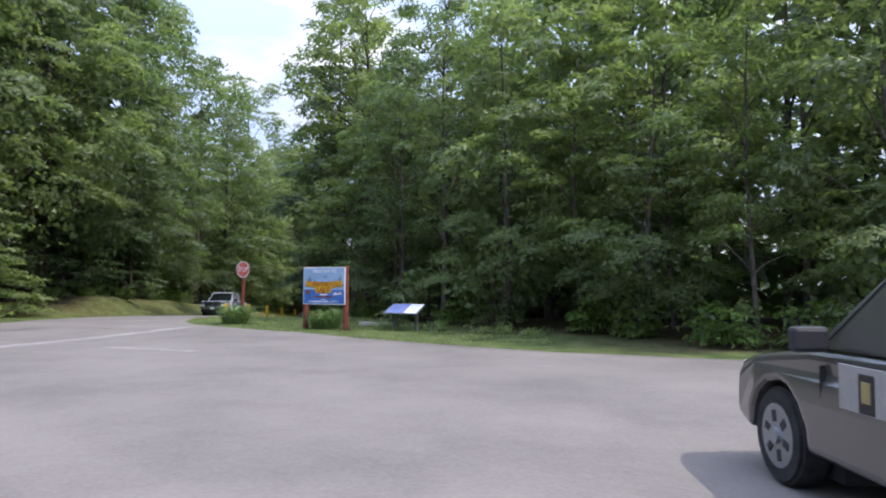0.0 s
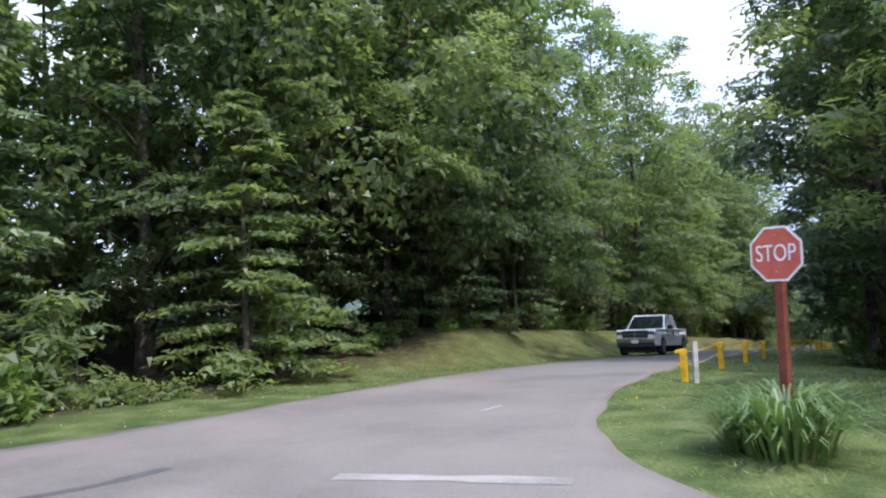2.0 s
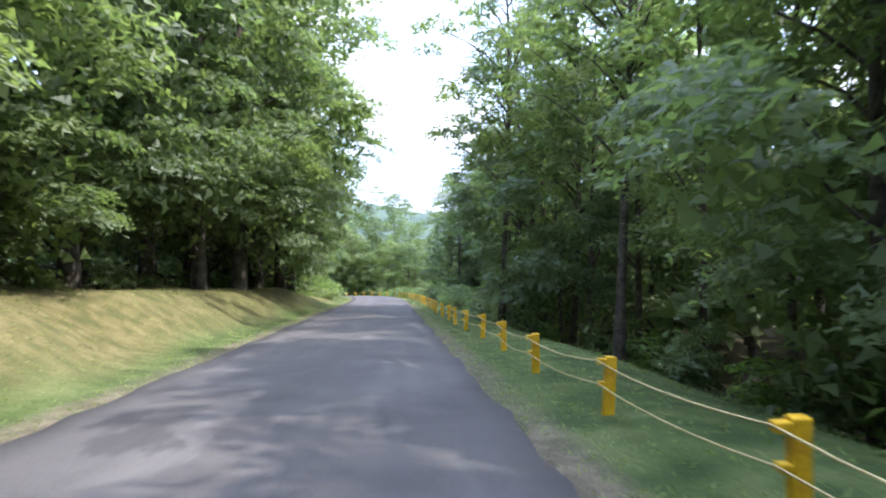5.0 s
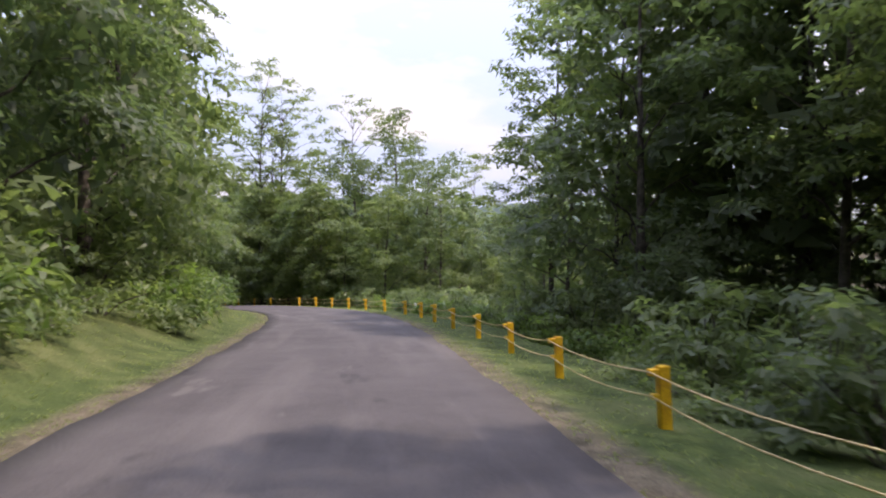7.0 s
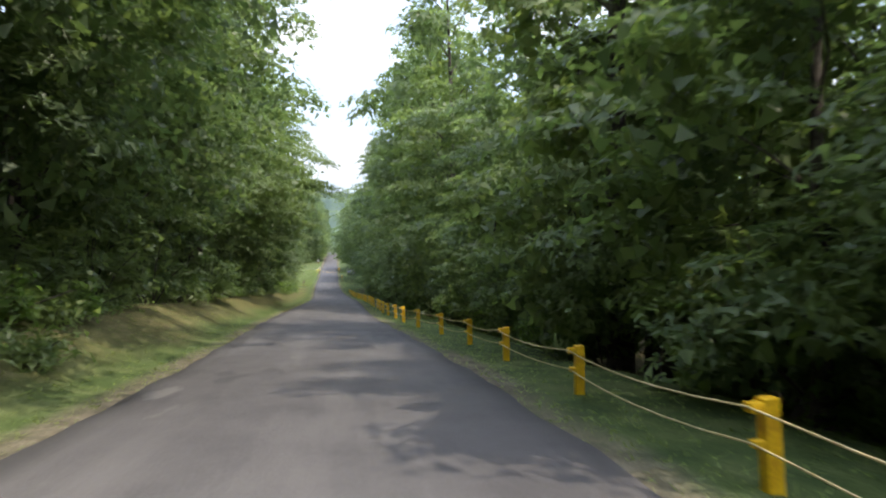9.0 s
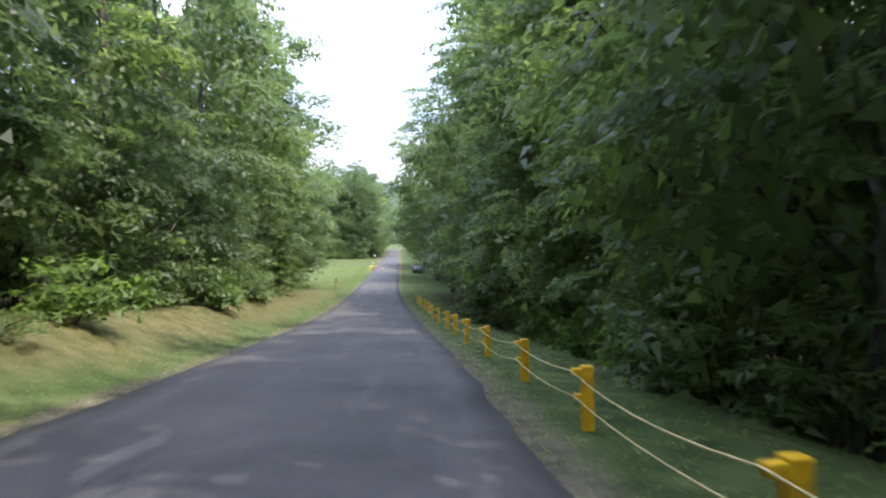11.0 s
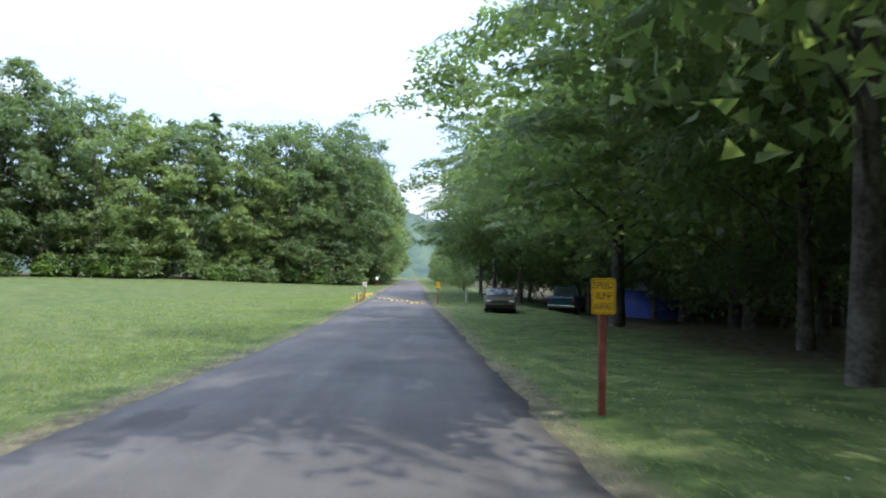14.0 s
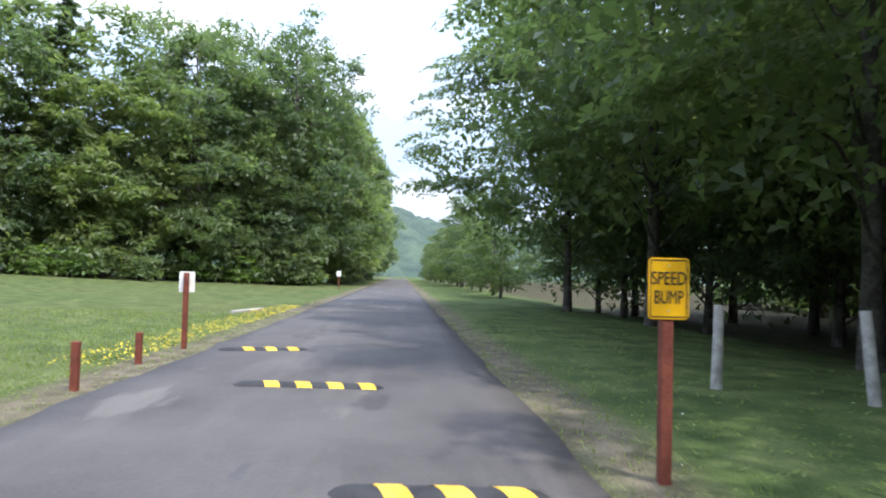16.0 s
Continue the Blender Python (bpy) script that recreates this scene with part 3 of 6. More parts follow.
def broadleaf(seed, height, spread, first, count, size, leaf, limbs=12, trunk=0.2, lean=0.0, name="tree", label="", clump=1.25, seg=7, fill=70, flare=0.55, flat=0.42, billows=0, fine=1.0):
    """A broad-leaved tree: bent trunk, rising limbs, and a crown of overlapping clumps of leaves. first: the height where the crown begins."""
    rng = np.random.default_rng(seed)
    top = height * 0.84
    k = np.linspace(0, 1, 9)
    trunk_p = np.column_stack([lean * k * height + 0.3 * np.sin(k * 4 + seed) * k, 0.3 * np.cos(k * 3.1 + seed * 2) * k, k * top - 0.25 * (k == 0)])
    wood = [tube(trunk_p, trunk * (1 - 0.9 * k) * (1 + 0.35 * np.exp(-k * 25)), seg)]
    centres, radii, outs = [], [], []
    lobes = rng.uniform(0, 6.28, 3)
    balls = []
    for i in range(billows):
        u = ((i + rng.uniform(0.2, 0.8)) / billows) ** 1.4
        ang = i * 2.39996 + rng.uniform(-0.4, 0.4)
        size_ = spread * rng.uniform(0.36, 0.52) * (1 - 0.10 * u)
        r = max(0.0, spread * (1 - (0.9 * u) ** 2.6) ** flare * min(1.0, 0.72 + u * 1.5) - size_ * 0.85) * rng.uniform(0.85, 1.1) * (0.4 if i % 4 == 2 else 1.0)
        h = first + size_ * 0.55 + u * (height - first - size_ * 1.3)
        balls.append((np.array([np.interp(h, trunk_p[:, 2], trunk_p[:, 0]) + r * math.cos(ang), np.interp(h, trunk_p[:, 2], trunk_p[:, 1]) + r * math.sin(ang), h]), size_))
        q = np.linspace(0, 1, 5)[:, None]
        foot = max(0.8 * first, h - 0.4 * r - 0.8)
        base = np.array([np.interp(foot, trunk_p[:, 2], trunk_p[:, j]) for j in range(3)])
        wood.append(tube(base * (1 - q) + balls[-1][0] * q + np.array([0, 0, 0.16 * r]) * np.sin(q * np.pi) + rng.normal(size=(5, 3)) * 0.16 * np.sin(q * np.pi), trunk * 0.30 * (1 - 0.6 * h / height) * (1 - 0.85 * q[:, 0]), 5))
    for i in range(0 if billows else fill):
        u = ((i + rng.uniform()) / fill) 
        ang = i * 2.39996 + rng.uniform(-0.5, 0.5)
        env = spread * (1 - u**2.3) ** flare * min(1.0, 0.6 + u * 1.9) * (1 + 0.17 * math.sin(2 * ang + lobes[0]) + 0.14 * math.sin(3 * ang + lobes[1] + 5 * u))
        r = max(0.2, env - 0.45 * clump) * rng.uniform(0.2, 1.0) ** 0.5
        h = first + u * (height - first) + rng.normal() * 0.25
        axis = np.array([np.interp(h, trunk_p[:, 2], trunk_p[:, j]) for j in range(3)])
        c = np.array([axis[0] + r * math.cos(ang), axis[1] + r * math.sin(ang), h])
        centres.append(c)
        radii.append(clump * rng.uniform(0.65, 1.25) * (1 - 0.2 * u))
        outs.append((math.cos(ang) * min(1.0, 0.2 + r / spread), math.sin(ang) * min(1.0, 0.2 + r / spread), 0.0))
        if i % max(1, fill // limbs) == 0:
            q = np.linspace(0, 1, 5)[:, None]
            foot = max(0.85 * first, h - 0.35 * r - 0.8)
            base = np.array([np.interp(foot, trunk_p[:, 2], trunk_p[:, j]) for j in range(3)])
            limb = base * (1 - q) + c * q + np.array([0, 0, 1]) * (0.12 * r * np.sin(q * np.pi)) + rng.normal(size=(5, 3)) * 0.08 * q
            wood.append(tube(limb, trunk * 0.42 * (1 - 0.6 * h / height) * (1 - 0.85 * q[:, 0]), 5))
    v, f = gather(wood)
    tree = empty(name, Matrix(), label, "tree")
    link("trunk", arrays("trunk", v, f, True), BARK, tree, "grey-brown ridged trunk and limbs")
    if billows:
        centres, radii, outs = spray_centres(rng, balls, trunk_p, fill, clump)
        v, f = gather([leaves(rng, centres, radii, count, size, flat, out=outs if flat < 0.6 else None, fine=fine), inner_leaves(rng, balls, count // 4, 0.32)])
    else:
        v, f = leaves(rng, centres, radii, count, size, flat, out=outs if flat < 0.6 else None, fine=fine)
    link("crown", arrays("crown", v, f), leaf, tree)
    return tree


def conifer(seed, height, spread, count, size, name="hemlock", label="", first=0.8, leaf=None):
    """A hemlock or pine: straight trunk, whorls of drooping sprays that shorten upwards."""
    rng = np.random.default_rng(seed)
    k = np.linspace(0, 1, 6)
    wood = [tube(np.column_stack([0 * k, 0 * k, k * height - 0.3 * (k == 0)]), height * 0.014 * (1 - 0.93 * k), 7)]
    centres, radii = [], []
    h = first
    while h < height * 0.97:
        g = h / height
        reach = spread * (1 - g) ** 0.8 + 0.25
        for j in range(5):
            ang = rng.uniform(0, 6.28)
            h += rng.uniform(0, 0.16)
            r = reach * rng.uniform(0.6, 1.15)
            q = np.linspace(0, 1, 4)
            o = np.array([math.cos(ang), math.sin(ang), 0])
            limb = np.array([0, 0, h]) + o * (r * q)[:, None] + np.array([0, 0, 1]) * (0.12 * r * q - 0.25 * r * q * q)[:, None]
            if j < 2:
                wood.append(tube(limb, height * 0.0035 * (1 - 0.8 * q), 4))
            for q1 in np.arange(0.35, 1.01, 0.22):
                centres.append(np.array([np.interp(q1, q, limb[:, m]) for m in range(3)]))
                radii.append(0.34 + 0.16 * r * (1 - q1 * 0.5))
        h += 0.12 * rng.uniform() + 0.008 * height
    tree = empty(name, Matrix(), label, "tree")
    link("trunk", arrays("trunk", *wood[0], True), BARK, tree, "straight brown trunk")
    v, f = gather(wood[1:])
    tagged(link("branchwork", arrays("branchwork", v, f, True), BARK, tree, "thin brown boughs"), kind="stuff")
    v, f = leaves(rng, centres, radii, count, size, 0.3, 0.35)
    link("crown", arrays("crown", v, f), leaf or NEEDLE, tree)
    return tree


def shrub(seed, height, spread, count, size, leaf, name="bush", label="", category="bush"):
    rng = np.random.default_rng(seed)
    wood, centres, radii = [], [], []
    for i in range(9):
        a, r = rng.uniform(0, 6.28), spread * rng.uniform(0.2, 0.9)
        tip = np.array([math.cos(a) * r, math.sin(a) * r, height * rng.uniform(0.35, 0.9) * (1 - 0.35 * r / spread)])
        wood.append(tube(np.array([[0.1 * math.cos(a), 0.1 * math.sin(a), -0.1], tip * [0.5, 0.5, 0.6], tip]), [0.025, 0.018, 0.006], 4))
        centres += [tip, tip * [0.75, 0.75, 0.55], tip * [1.0, 1.0, 0.3]]
        radii += [0.42 * spread * rng.uniform(0.7, 1.1)] * 3
    v, f = gather(wood)
    bush = empty(name, Matrix(), label, category)
    link("stem", arrays("stem", v, f), BARK, bush)
    v, f = leaves(rng, centres, np.array(radii), count, size, 0.7)
    link("foliage", arrays("foliage", v, f), leaf, bush)
    return bush


HIGH = [
    broadleaf(8, 25, 5.6, 0.6, 15000, 0.27, LEAF_DARK, 9, 0.26, flare=0.40, fill=250, clump=0.95, billows=28, fine=0.55, label="very tall dark green tree with foliage down to the bank"),
    broadleaf(9, 27, 5.9, 1.0, 15500, 0.28, LEAF, 9, 0.28, flare=0.44, fill=260, clump=1.0, billows=29, fine=0.55, label="very tall green maple at the wood's edge"),
    broadleaf(10, 23, 5.6, 0.4, 14500, 0.26, LEAF_LIGHT, 9, 0.24, flare=0.38, fill=240, clump=0.95, billows=27, fine=0.55, label="tall light green maple with foliage down to the bank"),
]
EDGE = [
    broadleaf(11, 17, 4.9, 0.5, 10800, 0.27, LEAF, 9, 0.19, flare=0.42, fill=170, clump=0.9, billows=19, fine=0.55, label="leafy maple with branches down to the ground at the wood's edge"),
    broadleaf(12, 19, 5.1, 1.0, 11200, 0.28, LEAF_DARK, 9, 0.22, flare=0.42, fill=175, clump=0.95, billows=19, fine=0.55, label="tall dark green maple at the wood's edge"),
    broadleaf(13, 14, 4.2, 0.4, 9800, 0.25, LEAF_LIGHT, 8, 0.15, fill=150, clump=0.85, billows=19, fine=0.55, label="light green young maple at the wood's edge"),
    broadleaf(14, 20, 5.1, 1.2, 11200, 0.28, LEAF, 9, 0.23, flare=0.42, fill=175, clump=0.95, billows=19, fine=0.55, label="tall green ash with a deep crown at the wood's edge"),
]
ROUND = [
    broadleaf(15, 17, 6.3, 0.3, 11500, 0.29, LEAF, 8, 0.24, fill=230, clump=0.95, flare=0.32, billows=24, flat=0.85, fine=0.6, label="broad rounded green maple with foliage to the ground"),
    broadleaf(16, 19, 6.6, 0.5, 12000, 0.30, LEAF_DARK, 8, 0.26, fill=240, clump=1.0, flare=0.32, billows=24, flat=0.85, fine=0.6, label="large dark green rounded maple at the wood's edge"),
]
FIELD = [
    broadleaf(17, 17, 6.3, 0.3, 7200, 0.37, LEAF, 8, 0.24, flare=0.36, fill=210, clump=1.0, flat=0.85, billows=22, label="broad green maple in the wood beyond the field"),
    broadleaf(18, 19, 5.4, 0.5, 7200, 0.37, LEAF_DARK, 8, 0.26, flare=0.5, fill=210, clump=1.0, flat=0.85, billows=22, label="tall dark green tree in the wood beyond the field"),
    broadleaf(19, 16, 5.8, 0.4, 7200, 0.37, LEAF_LIGHT, 8, 0.22, flare=0.4, fill=200, clump=1.0, flat=0.85, billows=20, label="light green tree in the wood beyond the field"),
]
TALL = [
    broadleaf(21, 20, 4.2, 4.5, 7000, 0.25, LEAF, 22, 0.16, 0.02, fill=84, flare=0.4, clump=1.1, flat=0.62, fine=0.7, label="slender tall woodland tree with a bare lower trunk"),
    broadleaf(22, 18, 3.8, 3.5, 6600, 0.24, LEAF_LIGHT, 22, 0.13, -0.03, fill=78, flare=0.4, clump=1.05, flat=0.62, fine=0.7, label="thin woodland tree leaning a little, crown high up"),
    broadleaf(23, 22, 4.6, 5.5, 7200, 0.25, LEAF_DARK, 22, 0.19, fill=84, flare=0.4, clump=1.15, flat=0.62, fine=0.7, label="tall woodland tree with a straight grey trunk"),
]
SPARSE = [
    broadleaf(26, 18, 4.2, 6.0, 4600, 0.19, LEAF_LIGHT, 30, 0.15, 0.015, clump=0.75, fill=70, flare=0.35, flat=0.65, label="thinly leaved tall tree with bare limbs showing"),
    broadleaf(27, 15, 3.2, 4.5, 3400, 0.18, LEAF, 26, 0.14, -0.02, clump=0.7, fill=52, flare=0.35, flat=0.65, label="half-bare slim tree with thin foliage"),
]
OAK = [
    broadleaf(61, 18, 7.4, 0.9, 14000, 0.31, LEAF_DARK, 16, 0.20, fill=210, flare=0.38, clump=1.1, billows=24, fine=0.55, label="broad dark oak shading the lawn beside the lane"),
    broadleaf(62, 17, 6.8, 0.7, 13000, 0.30, LEAF, 15, 0.19, fill=200, flare=0.38, clump=1.1, billows=24, fine=0.55, label="spreading green oak with low boughs over the lawn"),
    broadleaf(63, 21, 8.6, 2.9, 29000, 0.225, LEAF, 22, 0.21, fill=250, flare=0.36, clump=1.15, billows=26, fine=0.5, label="tall oak with boughs reaching over the lane"),
]
FAR = [
    broadleaf(31, 17, 4.8, 0.3, 1250, 0.82, LEAF_DARK, 2, 0.2, seg=5, clump=1.7, fill=40, flat=0.6, label="dense green tree deep in the wood"),
    broadleaf(32, 19, 5.2, 0.5, 1250, 0.85, LEAF, 2, 0.2, seg=5, clump=1.8, fill=40, flat=0.6, label="broad green tree deep in the wood"),
]
CONE = [
    conifer(41, 12, 3.3, 9000, 0.20, label="young hemlock with drooping light-tipped boughs at the wood's edge"),
    conifer(42, 25, 9.0, 11000, 0.40, "pine", "tall dark pine standing above the other trees", 9.0),
]
SAPLING = [conifer(44, 8.5, 3.3, 7000, 0.21, "sapling", "young light green tree with layered drooping sprays", 0.5, LEAF_LIGHT)]
SHRUB = [
    shrub(51, 1.5, 1.3, 820, 0.18, BUSH, label="low leafy bush at the foot of the trees"),
    shrub(52, 2.6, 1.7, 980, 0.22, LEAF, label="dense green bush at the foot of the trees"),
    shrub(53, 0.9, 1.3, 760, 0.15, LEAF_LIGHT, label="low light green brush on the bank"),
]
DEEP = {}  # what stands too deep or too thick to tell apart: kind, poses
rnd = random.Random(5)


def clearing(x, y):
    """How tall the young growth is in the old clearing outside the bend; 99 elsewhere."""
    if 172 < y < 245 and -16.3 + 0.2 * (y - 165.4) < x < 40:
        return 4.2 + 0.12 * math.hypot(x + 16.3, y - 165.4)
    return 99.0


def hollow(x, y):
    """The dark hollow under tall trees where the lane leaves the entrance."""
    return 24.5 < y < 49 and -30 < x < -17.5


def plant(kind, x, y, scale=1.0, turn=None, sink=0.08, group="trees of the wood", tall=1.0):
    if turn is None:
        turn, tall = rnd.uniform(0, 360), tall * rnd.uniform(0.93, 1.08)
    m = pose(x, y, ground_z(x, y) - sink, 0, 0, turn) @ Matrix.Diagonal((scale, scale, scale * tall, 1))
    if kind in FAR or group == "":
        DEEP.setdefault(kind.name, (kind, []))[1].append(m)
        return None
    ob = copy_thing(kind, m)
    if group:
        ob["group"] = group
    return ob


# the first of each kind stands deep in the wood beside the lane
for i, k in enumerate(HIGH + EDGE + ROUND + FIELD + TALL + SPARSE + OAK + FAR + CONE + SAPLING + SHRUB):
    px, py = (float(v) for v in at(62.0 + 11 * i, 30.0))
    if k is CONE[1]:
        px, py = -205.0, 420.0
    k.matrix_basis = pose(px, py, ground_z(px, py) - 0.1, 0, 0, 40 * i) @ Matrix.Scale(1.04 if k is CONE[1] else 1.0, 4)


def in_apron(x, y, grow=1.0):
    if y > 31 or y < -40:
        return False
    return np.interp(y, *zip(*APRON_LEFT)) - grow < x < np.interp(y, *zip(*APRON_RIGHT)) + grow


def row(points, step, kinds, scale=(0.85, 1.1), jitter=0.8, group="trees of the wood", tall=1.0, keep=2.5):
    """Plants along a line of x, y places."""
    p = np.array(points, float)
    s = np.r_[0, np.cumsum(np.linalg.norm(np.diff(p, axis=0), axis=1))]
    u = rnd.uniform(0, step)
    while u < s[-1]:
        x = float(np.interp(u, s, p[:, 0])) + rnd.uniform(-jitter, jitter)
        y = float(np.interp(u, s, p[:, 1])) + rnd.uniform(-jitter, jitter)
        if not in_apron(x, y, keep):
            kind, size = rnd.choice(kinds), rnd.uniform(*scale)
            if kind not in SHRUB:
                size = min(size, clearing(x, y) / 18.0)
            turn, stretch = rnd.uniform(0, 360), rnd.uniform(0.93, 1.08)
            if not (hollow(x, y) and kind not in FAR):
                plant(kind, x, y, size, turn, group=group, tall=tall * stretch)
        u += step * rnd.uniform(0.8, 1.2)


def beside(s0, s1, side, extra, edge=None):
    ss = np.arange(s0, s1 + 0.1, 2.0)
    e = (woods_left(ss) if side < 0 else woods_right(ss)) if edge is None else np.full(len(ss), edge)
    return at(ss, side * (e + extra))


LEFT_START = [(-24, -14), (-23.0, 2), (-22.3, 14), (-21.8, 21), (-21.0, 28), (-20.6, 37)]
RIGHT_START = [(x + 1.0, y + 0.6) for y, x in TREES_RIGHT]


def shifted(points, dx, dy=0.0):
    return [(x + dx, y + dy) for x, y in points]


def forest():
    # entrance
    row(LEFT_START, 4.4, [HIGH[0], CONE[0], HIGH[0], HIGH[1]], (1.0, 1.2))
    row(shifted(LEFT_START, -5), 5.5, TALL, (1.1, 1.3), group="")
    row(shifted(LEFT_START, -11), 6, FAR, (1.0, 1.25))
    row(shifted(LEFT_START, -18), 8, FAR, (1.1, 1.3))
    row(shifted(LEFT_START, 2.6), 2.0, SHRUB, (0.7, 1.1), 0.5, "bushes along the wood", keep=1.2)
    row(shifted(LEFT_START, 1.2), 2.2, SHRUB[1:2], (0.9, 1.3), 0.6, "", keep=1.2)
    row(shifted(RIGHT_START, 0.8, 0.8), 3.4, EDGE[:2] + TALL, (0.58, 0.76))
    row(shifted(RIGHT_START, 4.0, 4.0), 3.8, TALL + EDGE[1:2], (0.75, 0.95))
    row(shifted(RIGHT_START, 8, 7), 6, FAR, (0.9, 1.15))
    row(shifted(RIGHT_START, 14, 12), 8, FAR, (1.0, 1.2))
    row(RIGHT_START, 2.6, SHRUB[:2], (0.6, 1.0), 0.7, "bushes along the wood", keep=2.0)
    # left of the lane
    row(beside(36, 60, -1, 1.8), 5.0, HIGH, (1.0, 1.2))
    row(beside(60, 130, -1, 0.3), 6.0, HIGH + HIGH + ROUND[:1], (0.95, 1.15))
    row(beside(130, 318, -1, 1.2), 6.0, EDGE, (0.95, 1.2), tall=1.15)
    row(beside(318, 352, -1, 2.5), 6.0, ROUND + EDGE[1:2], (1.1, 1.3))
    row(beside(40, 352, -1, 6.5), 6.5, TALL[:1] + FAR + FAR, (0.9, 1.15), group="")
    row(beside(40, 352, -1, 13), 9, FAR, (1.0, 1.25))
    row(beside(40, 130, -1, -0.6), 3.4, SHRUB, (0.6, 1.1), 0.6, "bushes along the wood")
    row(beside(134, 340, -1, -1.0), 3.4, SHRUB, (0.7, 1.25), 0.8, "bushes along the wood")
    row(beside(134, 340, -1, 0.3), 3.0, SHRUB[1:2], (0.8, 1.3), 0.8, "")
    row(beside(138, 214, -1, -2.2), 1.8, SHRUB[2:] + SHRUB[:1], (0.7, 1.2), 0.6, "bushes along the wood")
    # right of the lane
    row(beside(35, 58, 1, 0.9), 4.0, TALL + TALL + SPARSE + EDGE[:2], (1.05, 1.25))
    row(beside(58, 84, 1, 2.6), 4.0, TALL + EDGE[:2] + EDGE[:2], (1.0, 1.2))
    row(beside(38, 80, 1, 5.0), 6.5, SPARSE, (1.2, 1.4))
    row(beside(84, 128, 1, 1.2), 4.0, TALL + TALL + SPARSE + EDGE[:2], (0.9, 1.1))
    row(beside(128, 162, 1, 5.0), 4.0, TALL + EDGE[:2], (0.9, 1.1))
    row(beside(36, 162, 1, 6.5), 5.0, TALL[:1] + FAR + FAR, (0.9, 1.15), group="")
    row(beside(36, 162, 1, 12), 7.0, FAR, (0.9, 1.15))
    row(beside(40, 140, 1, 0.2), 3.0, SHRUB, (0.6, 1.1), 0.8, "bushes along the wood")
    row(beside(157, 172, 1, 0, 10.6), 3.4, EDGE[:2] + TALL, (0.85, 1.05))
    row(beside(157, 170, 1, 0, 15), 4.0, FAR, (0.9, 1.1))
    row(beside(172, 182, 1, 2.5), 4.0, [EDGE[0], EDGE[2]], (0.45, 0.6))
    row(beside(182, 192, 1, 0.5), 4.0, [EDGE[0], EDGE[2]], (0.72, 0.9))
    row(beside(166, 186, 1, 8), 5.0, ROUND + EDGE[2:3], (0.38, 0.5))
    row(beside(166, 190, 1, 13), 5.5, FIELD, (0.42, 0.56), group="")
    row(beside(184, 194, 1, 5), 4.5, ROUND, (0.7, 0.85))
    for e, sc, gr in ((5.9, 0.55, "bushes along the wood"), (7.6, 0.75, ""), (9.6, 0.9, ""), (11.6, 1.0, "")):
        row(beside(132, 184 if e < 7 else 198, 1, 0, e), 2.2, SHRUB[2:] + SHRUB if e < 7 else SHRUB[:2] + SHRUB[:2], (sc, sc * 1.4), 0.8, gr)
    row(beside(194, 236, 1, -0.2), 3.3, [EDGE[0], EDGE[2], EDGE[3]], (0.62, 0.78))
    row(beside(236, 322, 1, 0.8), 3.9, [EDGE[2], EDGE[0], EDGE[3], TALL[1], EDGE[2], EDGE[0], TALL[0]], (1.1, 1.3), tall=1.15)
    row(beside(262, 326, 1, 4.8), 6.0, HIGH[:2], (0.85, 1.05))
    row(beside(288, 324, 1, 1.6), 5.0, HIGH[:2] + EDGE[1:2], (0.8, 0.95))
    row(beside(194, 236, 1, 4.5), 4.2, [EDGE[0], EDGE[2], EDGE[3]], (0.66, 0.85))
    row(beside(236, 322, 1, 6), 5.5, TALL[:1] + FAR + FAR, (0.9, 1.1), group="")
    row(beside(194, 236, 1, 12), 5, FAR, (0.65, 0.82))
    row(beside(236, 330, 1, 13), 9, FAR, (1.0, 1.2))
    row(beside(184, 316, 1, -0.6), 2.6, SHRUB[:2], (0.6, 1.1), 0.6, "bushes along the wood")
    # campground side of the lane
    for s, d, sc in ((403, 13.4, 0.95), (324.5, 8.8, 1.0), (337, 12.6, 1.0), (342, 12.4, 0.85), (350, 12.6, 0.9), (357, 12.2, 0.85), (369.3, 8.6, 1.25), (377, 12.0, 0.95), (387, 9.6, 1.4)):
        plant(OAK[2], *(float(v) for v in at(s, d)), sc, tall=0.72 if s == 387 else 1.0)
    row(beside(326, 392, 1, 6.5), 5.5, TALL + EDGE[1:2] + ROUND[1:], (0.85, 1.05))
    row(beside(398, 450, 1, 0, 27), 6.5, ROUND[1:], (0.9, 1.1), group="")
    row(beside(385, 440, 1, 0, 34), 6.0, FAR, (0.9, 1.1))
    row(beside(385, 440, 1, 0, 40), 7.0, FAR, (1.0, 1.2))
    row(beside(326, 384, 1, 11), 2.6, SHRUB[:2], (0.8, 1.3), 1.5, "")
    row(beside(326, 390, 1, 14), 6, FAR + TALL, (0.9, 1.1), group="")
    row(beside(326, 392, 1, 20), 6, FAR, (1.0, 1.2))
    for s, d, sc in ((403, 17.0, 1.0), (409, 22.0, 1.1), (413, 15.5, 1.0), (418, 20.0, 1.1), (423, 15.0, 1.0), (429, 19.0, 1.05), (434, 14.0, 0.9), (440, 18.0, 1.0), (445, 12.5, 0.8), (396, 22.0, 1.1), (405, 28.0, 1.1), (416, 27.0, 1.1), (440, 12.4, 0.85), (446, 15.0, 1.0), (433, 18.0, 1.0), (428, 15.8, 0.9)):
        plant(OAK[s % 2], *(float(v) for v in at(float(s), d)), sc)
    for s, d, sc in ((411, 14.8, 1.0), (419, 10.6, 1.05), (428, 9.4, 1.02), (438, 9.0, 0.9)):
        plant(OAK[2], *(float(v) for v in at(float(s), d)), sc)
